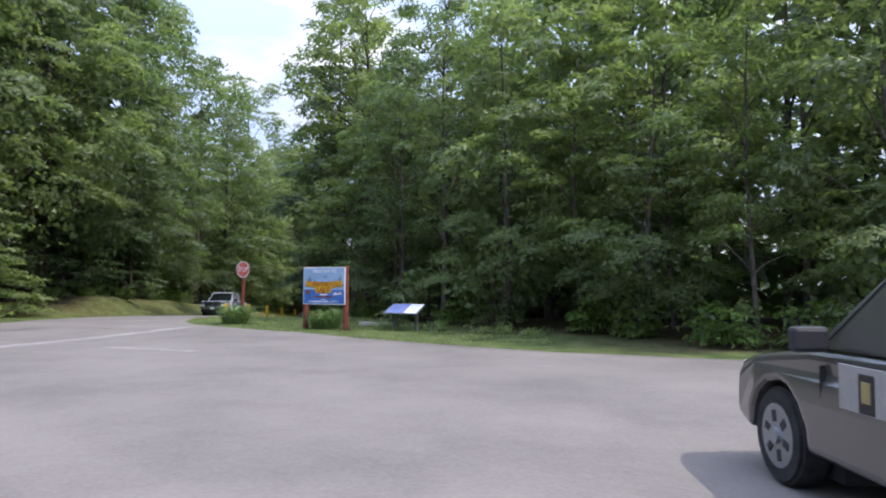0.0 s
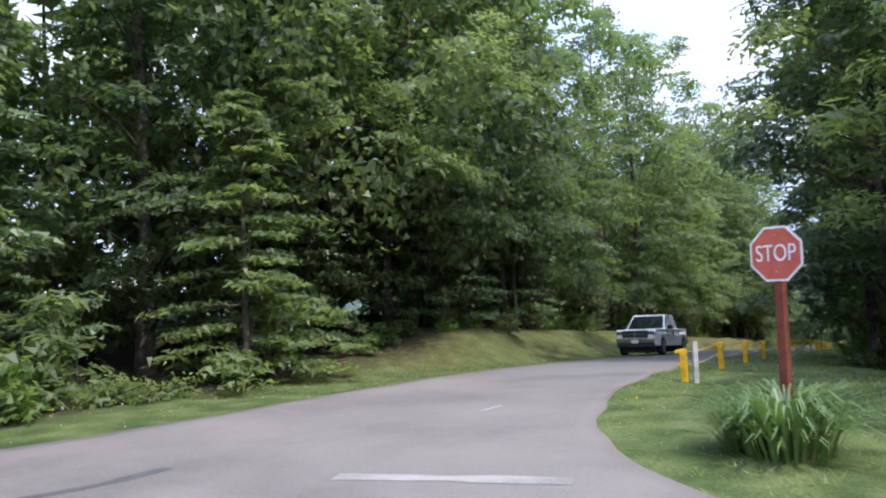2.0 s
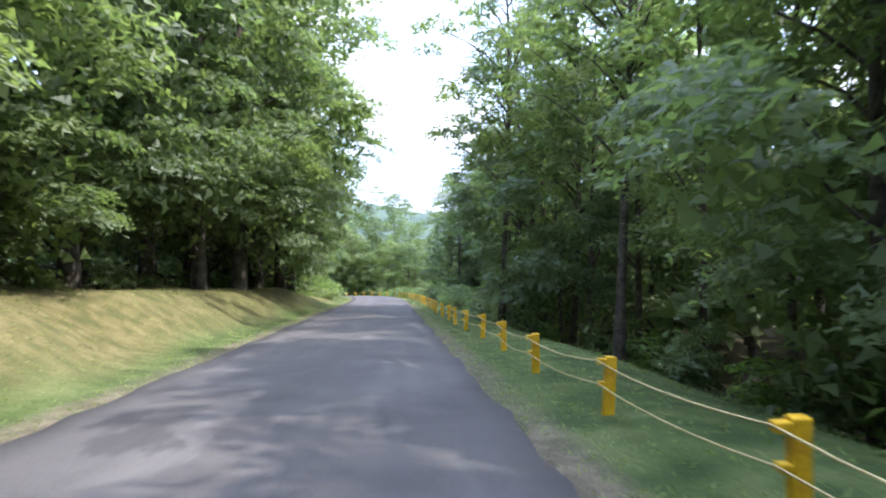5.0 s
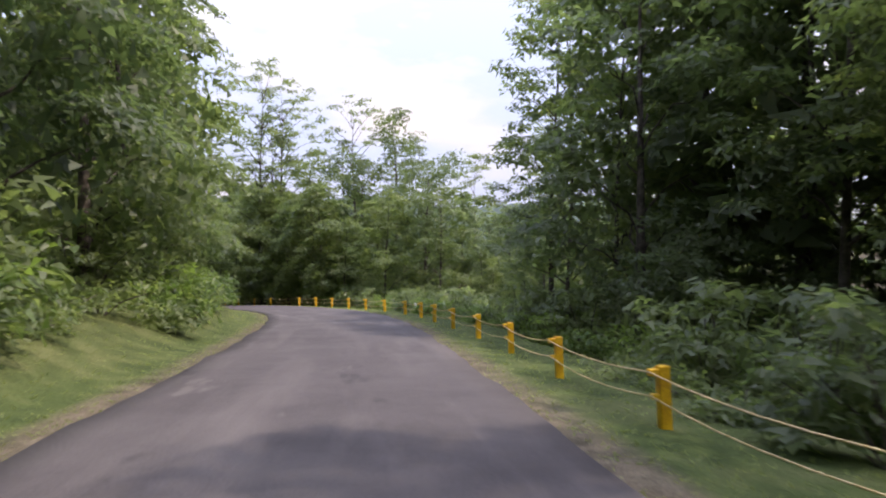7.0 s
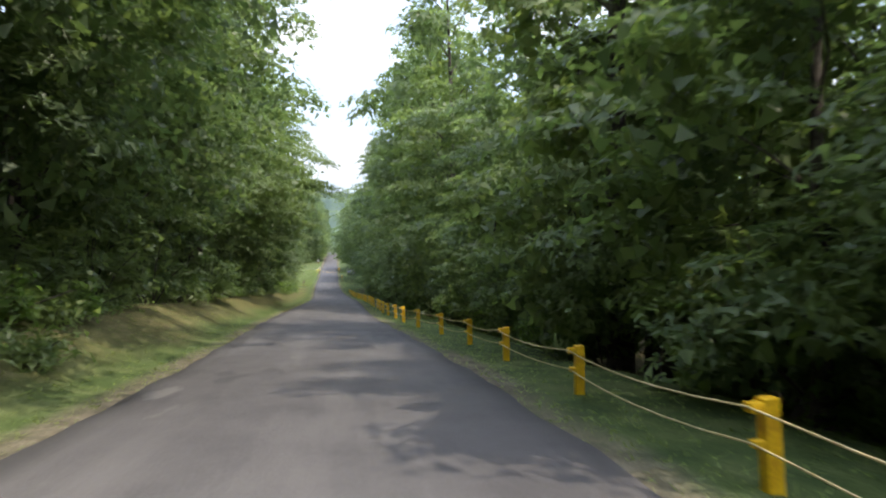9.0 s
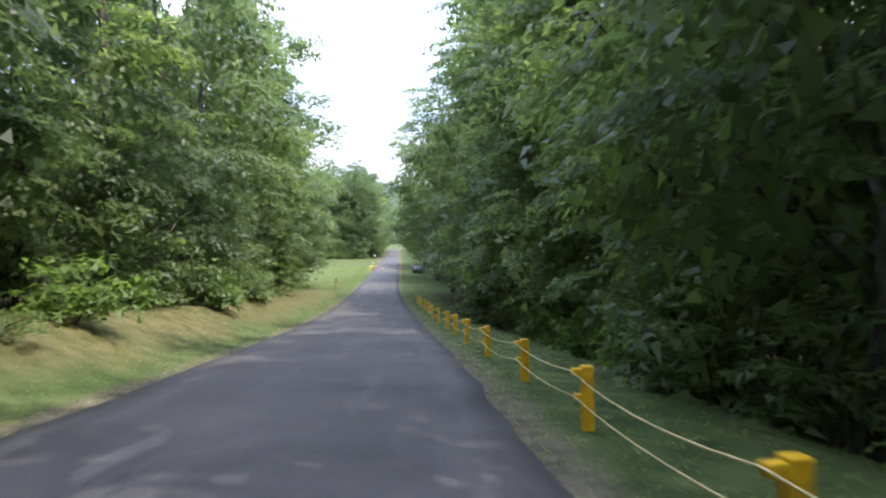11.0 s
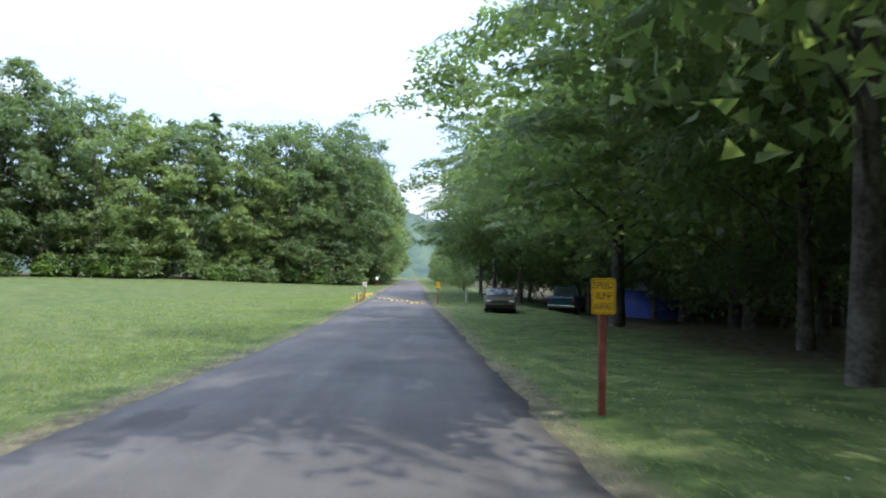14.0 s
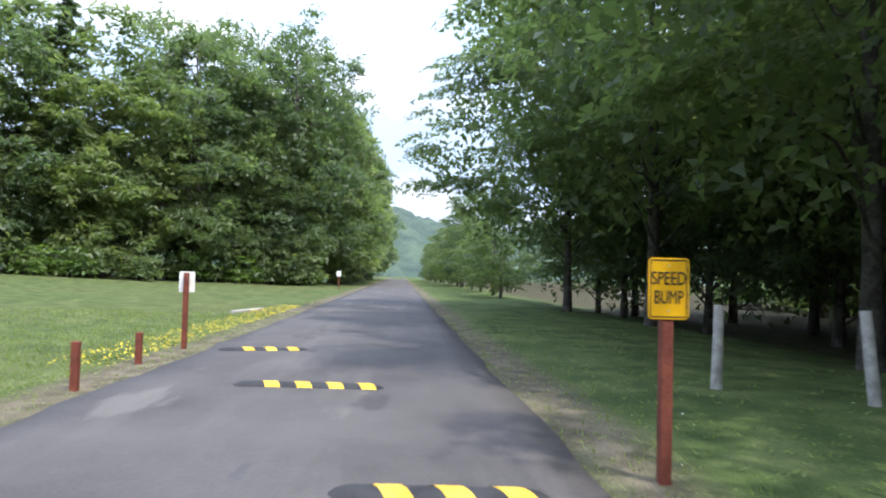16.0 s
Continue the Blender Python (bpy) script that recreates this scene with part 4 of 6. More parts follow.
    row(beside(448, 600, 1, -2.0, 11), 9.0, EDGE[:3], (0.6, 0.8))
    row(beside(420, 600, 1, 0, 34), 16.0, FAR, (0.6, 0.8))
    row(beside(380, 640, 1, 0, 120), 12.0, FAR, (0.9, 1.1))
    # wood beyond the field
    line = [tuple(at(float(s), float(d))) for s, d in ((600, -9), (520, -8.5), (488, -9), (474, -24), (464, -37), (452, -52), (430, -72), (398, -84), (360, -84))]
    row(line, 6.0, FIELD, (1.1, 1.5), 1.8)
    row(line, 3.0, SHRUB[:2], (0.9, 1.5), 1.5, "")
    row([(x + 3.0, y - 2.3) for x, y in line[2:]], 3.2, SHRUB[:2], (1.6, 2.8), 1.3, "bushes along the wood")
    row([(x - 6, y + 5) for x, y in line], 6.5, FIELD, (1.5, 1.8), group="")
    for x, y in ((-208.0, 409.0), (-200.0, 428.0)):
        plant(CONE[1], x, y, rnd.uniform(0.98, 1.08), group="pines above the wood")


forest()
LEANING = broadleaf(64, 17, 3.6, 6.0, 5200, 0.22, LEAF_DARK, 22, 0.24, -0.22, clump=0.8, fill=60, flare=0.4, flat=0.65, label="dark leaning tree at the edge of the wood by the lawn")
lx, ly = (float(v) for v in at(337.4, 8.5))
LEANING.matrix_basis = pose(lx, ly, ground_z(lx, ly) - 0.1, 0, 0, heading(335.5) + 8)
# single trees that stand out
plant(SAPLING[0], -18.9, 26.0, 0.95)
plant(SAPLING[0], -19.6, 18.2, 0.75)
plant(EDGE[2], -19.6, 17.0, 0.7)
for x_, y_, k_ in ((0.2, 18.6, 0.55), (1.6, 18.0, 0.6), (0.9, 17.9, 0.45), (3.6, 16.8, 0.6), (4.9, 15.6, 0.5)):
    plant(SHRUB[2], x_, y_, k_, group="bushes along the wood")
plant(SAPLING[0], *(float(v) for v in at(310.6, -6.2)), 0.55)
plant(SAPLING[0], *(float(v) for v in at(312.6, -7.4)), 0.6)
plant(SPARSE[0], -29.6, 211.5, 1.55)
plant(SPARSE[0], -27.8, 213.0, 1.4, 200)
plant(EDGE[0], -28.0, 214.5, 0.85)
plant(SPARSE[1], -19.0, 208.0, 1.5)
plant(TALL[0], -29.2, 213.5, 1.15)
plant(SPARSE[1], -5.6, 194.0, 0.72)
plant(SPARSE[0], 1.5, 192.0, 0.85)
row([(-9, 203), (0, 200), (12, 194)], 3.4, ROUND[:1] + EDGE[2:3], (0.5, 0.6), group="trees of the wood")
row([(-5, 214), (6, 210), (20, 202)], 3.8, EDGE[:1] + ROUND[1:], (0.5, 0.6), group="trees of the wood")
row([(-3, 226), (8, 221), (24, 211)], 4.0, FIELD, (0.6, 0.7), group="")
for s_, d_, k_ in ((199.0, 15.5, 0.8), (208.5, 15.0, 0.8)):
    plant(HIGH[int(s_) % 2], *(float(v) for v in at(s_, d_)), k_)
plant(ROUND[1], *(float(v) for v in at(354.0, -13.5)), 1.3)
for s_, d_, k_ in ((396.0, 19.0, 0.95), (402.0, 18.5, 1.0), (408.5, 18.5, 0.9)):
    plant(ROUND[0], *(float(v) for v in at(s_, d_)), k_)
plant(ROUND[0], *(float(v) for v in at(364.0, -15.8)), 0.95)
for s_, d_, k_ in ((486.0, -11.5, 1.3), (478.0, -20.0, 1.3), (494.0, -12.0, 1.35)):
    plant(ROUND[1], *(float(v) for v in at(s_, d_)), k_ * 1.15, tall=1.1)
for s_, d_, k_ in ((90.0, -10.6, 1.05), (101.0, -9.8, 1.15), (112.0, -8.4, 1.2), (123.0, -8.2, 1.15)):
    plant(ROUND[int(s_) % 2], *(float(v) for v in at(s_, d_)), k_, tall=1.1)
for s_, d_, k_ in ((106.0, -7.0, 1.0), (117.0, -6.6, 1.05), (128.0, -6.4, 1.05)):
    plant(HIGH[1 + int(s_) % 2], *(float(v) for v in at(s_, d_)), k_)
for s_, d_, k_ in ((203.0, -8.6, 0.95), (214.0, -8.0, 1.0), (226.0, -7.8, 1.0), (240.0, -7.6, 1.0), (256.0, -7.6, 0.95)):
    plant(OAK[2], *(float(v) for v in at(s_, d_)), k_)
for s_, d_, k_ in ((36.0, -9.4, 1.3), (45.0, -8.6, 1.3), (37.5, 9.6, 1.25), (44.0, 8.8, 1.25)):
    plant(SPARSE[0], *(float(v) for v in at(s_, d_)), k_, tall=1.1)
for s_, d_, k_ in ((52.0, 8.2, 1.2), (58.0, 8.6, 1.25), (66.0, 10.6, 1.2), (74.0, 10.6, 1.25), (87.0, 9.6, 1.15), (99.0, 9.0, 1.25), (108.0, 9.8, 1.3), (121.0, 9.2, 1.3)):
    plant(SPARSE[0], *(float(v) for v in at(s_, d_)), k_)
for s_, d_, k_ in ((198.0, 7.3, 0.9), (204.5, 6.9, 0.95), (211.5, 6.9, 0.95)):
    plant(EDGE[2], *(float(v) for v in at(s_, d_)), k_)
plant(SPARSE[0], *(float(v) for v in at(112.0, 7.0)), 1.25, tall=1.15)
for s_, d_, k_ in ((110.0, -6.2, 1.15), (121.0, -6.0, 1.15)):
    plant(HIGH[1], *(float(v) for v in at(s_, d_)), k_)
# thicket between the camp and the meadow behind it
row(beside(394, 472, 1, 0, 31), 2.3, SHRUB[:2], (1.0, 1.6), 1.2, "")
# tall dark trees round the hollow, young hemlocks and brush under them
plant(OAK[2], -22.2, 31.6, 0.95, tall=1.15)
plant(OAK[0], -21.6, 38.5, 1.05, tall=1.2)
for x_, y_, k_ in ((-24.6, 27.0, 1.05), (-24.0, 31.2, 1.0), (-24.4, 35.4, 1.1), (-23.6, 39.6, 1.05), (-23.0, 44.0, 1.1), (-22.4, 48.2, 1.05)):
    plant(HIGH[0], x_, y_, k_)
for x_, y_, k_ in ((-21.6, 28.6, 0.85), (-21.9, 31.5, 0.8), (-21.2, 37.0, 0.85), (-21.5, 40.0, 0.9), (-20.8, 45.5, 0.85)):
    plant(CONE[0], x_, y_, k_)
for i_ in range(13):
    x_, y_ = -19.6 + 0.6 * math.sin(i_ * 2.3), 26.0 + 1.75 * i_
    plant(SHRUB[i_ % 2], x_ - 0.4, y_, 0.55 + 0.12 * math.sin(i_ * 1.9), 57 * i_, group="bushes along the wood")


def deep_woods():
    """Joins the trees and bushes that stand deep in the wood."""
    bits = {}
    for kind, poses in DEEP.values():
        for child in kind.children:
            me = child.data
            v = np.empty(len(me.vertices) * 3, np.float32)
            me.vertices.foreach_get("co", v)
            v = np.column_stack([v.reshape(-1, 3), np.ones(len(v) // 3)])
            f = np.empty(len(me.loops), np.int32)
            me.loops.foreach_get("vertex_index", f)
            f = f.reshape(len(me.polygons), -1)
            for m in poses:
                bits.setdefault(me.materials[0].name, []).append(((v @ np.array(m).T)[:, :3], f))
    for name, some in bits.items():
        v, f = gather(some)
        nm = "undergrowth" if name == "bark" else "deep_woods"
        label = "bare trunks and stems deep in the wood" if name == "bark" else "dense green foliage of trees deep in the wood"
        tagged(link(nm if name != "bark" else "deep_trunks", arrays(nm, v, f), bpy.data.materials[name]), label, "woods", kind="stuff")


deep_woods()


def far_woods():
    """The depth of the wood behind the rows, too dense to tell trees apart."""
    rng = np.random.default_rng(8)
    centres, radii = [], []
    for side, s0, s1, off in ((-1, 30, 352, 20), (-1, 30, 352, 27), (1, 34, 388, 17), (1, 34, 380, 24), (1, 34, 372, 32)):
        for s in np.arange(s0, s1, 3.2):
            d = side * (float(woods_left(s) if side < 0 else woods_right(s)) + off + rng.uniform(-2, 2))
            x, y, z = on(float(s), d)
            top = rng.uniform(11, 16) * (0.6 if side > 0 and 160 < s < 240 else 1.0)
            top = min(top, clearing(x, y))
            for h in np.arange(0.8, top, 2.3):
                centres.append((x + rng.normal() * 1.2, y + rng.normal() * 1.2, z + h))
                radii.append(2.1 * (1 - 0.35 * h / top))
    edge = np.array([at(float(s), float(d)) for s, d in ((600, -9), (520, -8.5), (488, -9), (474, -24), (464, -37), (452, -52), (430, -72), (398, -84), (360, -84))])
    run = np.r_[0, np.cumsum(np.linalg.norm(np.diff(edge, axis=0), axis=1))]
    for dx, dy in ((-6, 4.5), (-11, 8.5)):
        for u in np.arange(0, run[-1], 3.0):
            x, y = np.interp(u, run, edge[:, 0]) + dx, np.interp(u, run, edge[:, 1]) + dy
            z, top = ground_z(x, y), rng.uniform(15, 20)
            for h in np.arange(0.8, top, 2.3):
                centres.append((x + rng.normal() * 1.2, y + rng.normal() * 1.2, z + h))
                radii.append(2.1 * (1 - 0.35 * h / top))
    for line_, offs in ((RIGHT_START, ((9, 8), (15, 12), (21, 16))), (LEFT_START, ((-13, 0), (-20, 0)))):
        p = np.array(line_, float)
        run = np.r_[0, np.cumsum(np.linalg.norm(np.diff(p, axis=0), axis=1))]
        for dx, dy in offs:
            for u in np.arange(0, run[-1], 3.2):
                x, y = np.interp(u, run, p[:, 0]) + dx, np.interp(u, run, p[:, 1]) + dy
                top = rng.uniform(11, 15)
                for h in np.arange(0.8, top, 2.3):
                    centres.append((x + rng.normal() * 1.2, y + rng.normal() * 1.2, ground_z(x, y) + h))
                    radii.append(2.1 * (1 - 0.35 * h / top))
    v, f = leaves(rng, centres, radii, 160000, 0.8, 0.8)
    tagged(link("far_woods", arrays("far_woods", v, f), LEAF_DARK), "dense dark green foliage deep in the wood", "woods", kind="stuff")


far_woods()


def tufts():
    """Mown and dry grass on the verges."""
    rng = np.random.default_rng(4)
    n = 60000
    s = rng.uniform(24, 432, n)
    side = rng.choice([-1, 1], n)
    off = HALF + 0.02 + rng.exponential(1.9, n)
    d = side * off
    keep = off < np.where(side < 0, np.minimum(woods_left(s), 14), np.minimum(woods_right(s), 12))
    s, d = s[keep], d[keep]
    k = np.random.default_rng(5).uniform(size=(2600, 2))
    ix, iy = -9 + 14 * k[:, 0], 13 + 18 * k[:, 1]
    sd = np.array([where(a, b) for a, b in zip(ix, iy) if not in_apron(a, b, 0.0) and a < np.interp(b, *zip(*TREES_RIGHT)) + 1])
    s, d = np.r_[s, sd[:, 0]], np.r_[d, sd[:, 1]]
    field = np.random.default_rng(6).uniform(size=(26000, 2))
    s, d = np.r_[s, 352 + 78 * field[:, 0]], np.r_[d, -(HALF + 0.9 + 13 * field[:, 1] ** 1.5)]
    xy = at(s, d)
    z = road_z(s) + rise(s, d)
    n = len(s)
    vs, tall = [], 0.025 + 0.05 * rng.uniform(size=n) + 0.07 * ease(2, 5, np.abs(d) - HALF) * (s < 345) + 0.10 * (s > 350) * (d < 0) * ease(0.6, 2.2, -d - HALF) * rng.uniform(size=n)
    base = np.column_stack([xy, z - 0.01])
    for b in range(3):
        a = rng.uniform(0, 6.28, n)
        w = np.column_stack([np.cos(a), np.sin(a), 0 * a])
        o = base + rng.normal(size=(n, 3)) * [0.05, 0.05, 0]
        tip = o + np.column_stack([rng.normal(size=n) * 0.06, rng.normal(size=n) * 0.06, 0.8 * tall * rng.uniform(0.6, 1.2, n)])
        vs.append(np.stack([o - w * 0.012, o + w * 0.012, tip], 1).reshape(-1, 3))
    v = np.vstack(vs)
    tagged(link("grass", arrays("grass", v, np.arange(len(v)).reshape(-1, 3)), BLADE), "short green grass on the verges of the lane", "grass", kind="stuff")



tufts()


def wildflowers():
    """Small flower heads strewn over the verges: buttercups and clover."""
    rng = np.random.default_rng(12)
    for name, mat, places, label in (
        ("buttercups", plain("buttercup", (0.72, 0.55, 0.03), 0.6), ((260, 24, 33, 3.0, 6.5), (1500, 416, 436, -4.2, -3.1), (60, 424, 440, -3.6, -2.9), (40, 16, 34, -6.5, -2.8)), "small yellow wildflowers scattered over the verge"),
        ("clover", plain("clover_white", (0.55, 0.55, 0.50), 0.7), ((260, 18, 44, -6.0, -2.8), (260, 340, 406, -12, -2.9), (240, 360, 415, 2.9, 9)), "small white clover heads in the mown grass")):
        vs, fs = [], []
        for n, s0, s1, d0, d1 in places:
            s, d = rng.uniform(s0, s1, n), rng.uniform(d0, d1, n)
            k = np.stack([where(*at(a, b)) for a, b in zip(s, d)])
            for a, b in k:
                x, y, z = on(a, b)
                if in_apron(x, y, 0.1):
                    continue
                r, h = rng.uniform(0.006, 0.011) * (1.8 if s0 == 416 else 1.0), rng.uniform(0.05, 0.13)
                base = len(vs)
                t = rng.normal(size=2) * 0.4
                for q in range(6):
                    c, e = r * math.cos(q * 1.0472), r * math.sin(q * 1.0472)
                    vs.append((x + c, y + e, z + h + c * t[0] + e * t[1]))
                vs.append((x, y, z + h - 0.006))
                fs += [(base + q, base + (q + 1) % 6, base + 6) for q in range(6)]
        tagged(link(name, arrays(name, vs, fs), mat), label, "flowers", kind="stuff")


wildflowers()


def hills():
    """Wooded ridges on the horizon."""
    m = material("wooded_hill", [(0.03, 0.05, 0.042), (0.045, 0.072, 0.055), (0.065, 0.095, 0.065)], 14.0, 0.95, 0.0, 6.0)
    for dist, top, a0, a1, seed in ((620, 78, -20, 62, 1), (1150, 112, -26, 66, 2), (2200, 190, -30, 70, 3)):
        rng = np.random.default_rng(seed)
        ang = np.radians(np.linspace(a0, a1, 260))
        r = np.linspace(0, 1, 14)
        A, Q = np.meshgrid(ang, r, indexing="ij")
        rad = dist * (1 + 0.35 * Q)
        x, y = -60 - np.sin(A) * rad, 150 + np.cos(A) * rad
        ridge = top * (0.72 + 0.16 * np.sin(A * 9 + seed * 2.1) + 0.1 * np.sin(A * 23 + seed)) * np.sin(np.clip(Q * 1.25, 0, 1) * np.pi / 2)
        z = -32 + ridge + rng.uniform(-1, 1, A.shape) * dist * 0.0035
        idx = np.arange(A.size).reshape(A.shape)
        f = np.stack([idx[:-1, :-1], idx[:-1, 1:], idx[1:, 1:], idx[1:, :-1]], -1).reshape(-1, 4)
        tagged(link("hill", arrays("hill", np.dstack([x, y, z]).reshape(-1, 3), f), m), "long wooded hill ridge on the horizon", "hill", kind="structure")


hills()


# ---------------------------------------------------------------- rope fence
def build_fence():
    fence = empty("rope_fence", Matrix(), "yellow wooden posts joined by two sagging ropes along the lane", "fence")
    bm = bmesh.new()
    box(bm, 0, 0, 0.26, 0.125, 0.125, 0.86, 0.012)
    box(bm, -0.105, 0, 0.625, 0.12, 0.10, 0.075, 0.01)
    box(bm, -0.095, 0, 0.36, 0.09, 0.09, 0.06, 0.01)
    mesh = bpy.data.meshes.new("post")
    bm.to_mesh(mesh)
    bm.free()
    mesh.materials.append(YELLOW)
    hooks = []
    r = random.Random(3)
    marks = [(0, 28.6), (1, 33.0), (3, 41.5), (6, 54.0), (9, 67.6), (12, 79.9), (13, 83.7), (31, 155.2), (35, 170.4), (36, 174.8), (39, 185.6), (40, 189.4), (41, 193.6), (42, 200.5), (44, 209.6), (46, 218.0), (63, 285.7), (65, 293.6), (66, 298.1), (67, 303.1), (68, 307.1), (71, 319.4)]
    aside = [(28.6, 3.8), (33, 3.68), (58, 3.75), (67.6, 3.9), (76, 3.75), (85, 3.75), (164, 3.9), (169, 4.15), (175, 4.15), (180, 3.75), (185, 3.6), (200, 3.42), (205, 3.65), (211, 3.8), (217, 3.85), (226, 3.55), (285, 3.32), (310, 3.55)]
    for k in range(71):
        s = float(np.interp(k, *zip(*marks)))
        d = float(np.interp(s, *zip(*aside))) + 0.05 * math.sin(k * 1.7)
        x, y, z = on(s, d)
        lean = 9 if k in (4, 41) else 3
        m = pose(x, y, z, r.uniform(-lean, lean), r.uniform(-lean, lean), heading(s) + r.uniform(-8, 8))
        p = new("post", mesh)
        p.parent = fence
        p.matrix_basis = m
        hooks.append((m @ Vector((-0.17, 0, 0.635)), m @ Vector((-0.145, 0, 0.365))))
    for a, b in zip(hooks, hooks[1:]):
        for k in (0, 1):
            q = np.linspace(0, 1, 7)
            pts = np.array(a[k]) * (1 - q)[:, None] + np.array(b[k]) * q[:, None]
            pts[:, 2] -= (0.05 + 0.06 * r.random()) * 4 * q * (1 - q)
            v, f = tube(pts, np.full(7, 0.009), 5)
            link("rope", arrays("rope", v, f, True), ROPE, fence)


build_fence()


# ---------------------------------------------------------------- signs
SIGN_YELLOW = material("sign_yellow", [(0.62, 0.33, 0.01), (0.72, 0.40, 0.012)], 0.5, 0.45, 0.0)
SIGN_WHITE = material("sign_white", [(0.62, 0.62, 0.62), (0.75, 0.75, 0.74)], 0.5, 0.45)
SIGN_RED = material("sign_red", [(0.42, 0.085, 0.06), (0.52, 0.13, 0.09)], 0.4, 0.45)
BLACK = plain("black_paint", (0.02, 0.02, 0.022), 0.5)
NAVY = plain("navy_paint", (0.012, 0.02, 0.055), 0.5)
ALU = material("aluminium", [(0.35, 0.36, 0.37), (0.5, 0.5, 0.51)], 0.4, 0.4, metal=0.8)
SKY_BLUE = material("sign_sky_blue", [(0.20, 0.32, 0.46), (0.27, 0.40, 0.54)], 0.7, 0.5)
LAKE_BLUE = material("sign_lake_blue", [(0.03, 0.10, 0.32), (0.06, 0.17, 0.42)], 0.5, 0.5)
ORANGE = material("sign_orange", [(0.55, 0.25, 0.015), (0.68, 0.36, 0.02)], 0.3, 0.5)
BROWN = plain("brown_paint", (0.16, 0.045, 0.02), 0.6)


def plate(w, h, r=0.03, t=0.004, seg=4):
    """A thin upright plate with rounded corners, in x and z, front towards -y."""
    bm = bmesh.new()
    pts = []
    for cx, cz, a0 in ((w / 2 - r, h / 2 - r, 0), (-w / 2 + r, h / 2 - r, 90), (-w / 2 + r, -h / 2 + r, 180), (w / 2 - r, -h / 2 + r, 270)):
        for k in range(seg + 1):
            a = math.radians(a0 + 90 * k / seg)
            pts.append((cx + r * math.cos(a), cz + r * math.sin(a)))
    return slab(bm, pts, 0, t)


def slab(bm, pts, y, t):
    """A flat outline of x, z points given some thickness behind y."""
    f = bm.faces.new([bm.verts.new((x, y, z)) for x, z in pts])
    bm.normal_update()
    if f.normal.y > 0:
        f.normal_flip()
    e = bmesh.ops.extrude_face_region(bm, geom=[f])
    bmesh.ops.translate(bm, verts=[v for v in e["geom"] if isinstance(v, bmesh.types.BMVert)], vec=(0, t, 0))
    bmesh.ops.recalc_face_normals(bm, faces=bm.faces)
    return bm


def rim(w, h, r, inset, width, name, mat, parent, y, z):
    """A painted border line, as a thin frame."""
    bm = bmesh.new()
    W, H = w / 2 - inset, h / 2 - inset
    for cx, cz, sx, sz in ((0, H, 2 * W, width), (0, -H, 2 * W, width), (-W, 0, width, 2 * H), (W, 0, width, 2 * H)):
        box(bm, cx, y, cz + z, sx, 0.002, sz)
    return part(name, bm, mat, parent)


def post_sign(x, y, turn, lines, w, h, low, board, ink, label, post=RED_WOOD, category="sign", border=True, size=0.1, depth=0.09, back=False, tilt=0.0):
    z = ground_z(x, y)
    sign = empty("road_sign", pose(x, y, z, 0, tilt, turn), label, category)
    bm = bmesh.new()
    box(bm, 0, 0.05, (low + h) / 2 - 0.1, depth, 0.09, low + h - 0.05 + 0.2, 0.008)
    part("post", bm, post, sign)
    bm = plate(w, h)
    bmesh.ops.translate(bm, verts=bm.verts, vec=(0, -0.004, low + h / 2))
    b = part("board", bm, board, sign)
    if border:
        rim(w, h, 0.02, 0.018, 0.008, "border", ink, b, -0.006, low + h / 2)
    n = len(lines)
    for i, (text, sz, fit, up) in enumerate(lines):
        words("lettering", text, sz, ink, b, 0, -0.006, low + up, fit=fit)
    for dz in (0.06, h - 0.06):
        bm = bmesh.new()
        cyl(bm, (0, -0.002, low + dz), (0, -0.010, low + dz), 0.008, seg=8)
        part("bolt", bm, ALU, sign)
    return sign


# stop sign at the corner of the grass
def stop_sign():
    x, y = -5.86, 22.0
    z = ground_z(x, y)
    sign = empty("stop_sign", pose(x, y, z, 0, 2.0, -24), "faded red octagonal stop sign on a brown wooden post", "stop sign")
    bm = bmesh.new()
    box(bm, 0, 0.055, 1.06, 0.10, 0.09, 2.6, 0.008)
    part("post", bm, RED_WOOD, sign)
    for r, yy, m, nm in ((0.335, 0.0, SIGN_WHITE, "rim"), (0.308, -0.003, SIGN_RED, "face")):
        pts = [(r * math.cos(math.radians(22.5 + 45 * k)), 2.10 + r * math.sin(math.radians(22.5 + 45 * k))) for k in range(8)]
        p = part(nm, slab(bmesh.new(), pts, yy, 0.003), m, sign)
    words("lettering", "STOP", 0.27, SIGN_WHITE, sign, 0, -0.006, 2.10, fit=0.47)
    for dz in (1.90, 2.30):
        bm = bmesh.new()
        cyl(bm, (0, 0, dz), (0, -0.012, dz), 0.009, seg=8)
        part("bolt", bm, ALU, sign)


stop_sign()


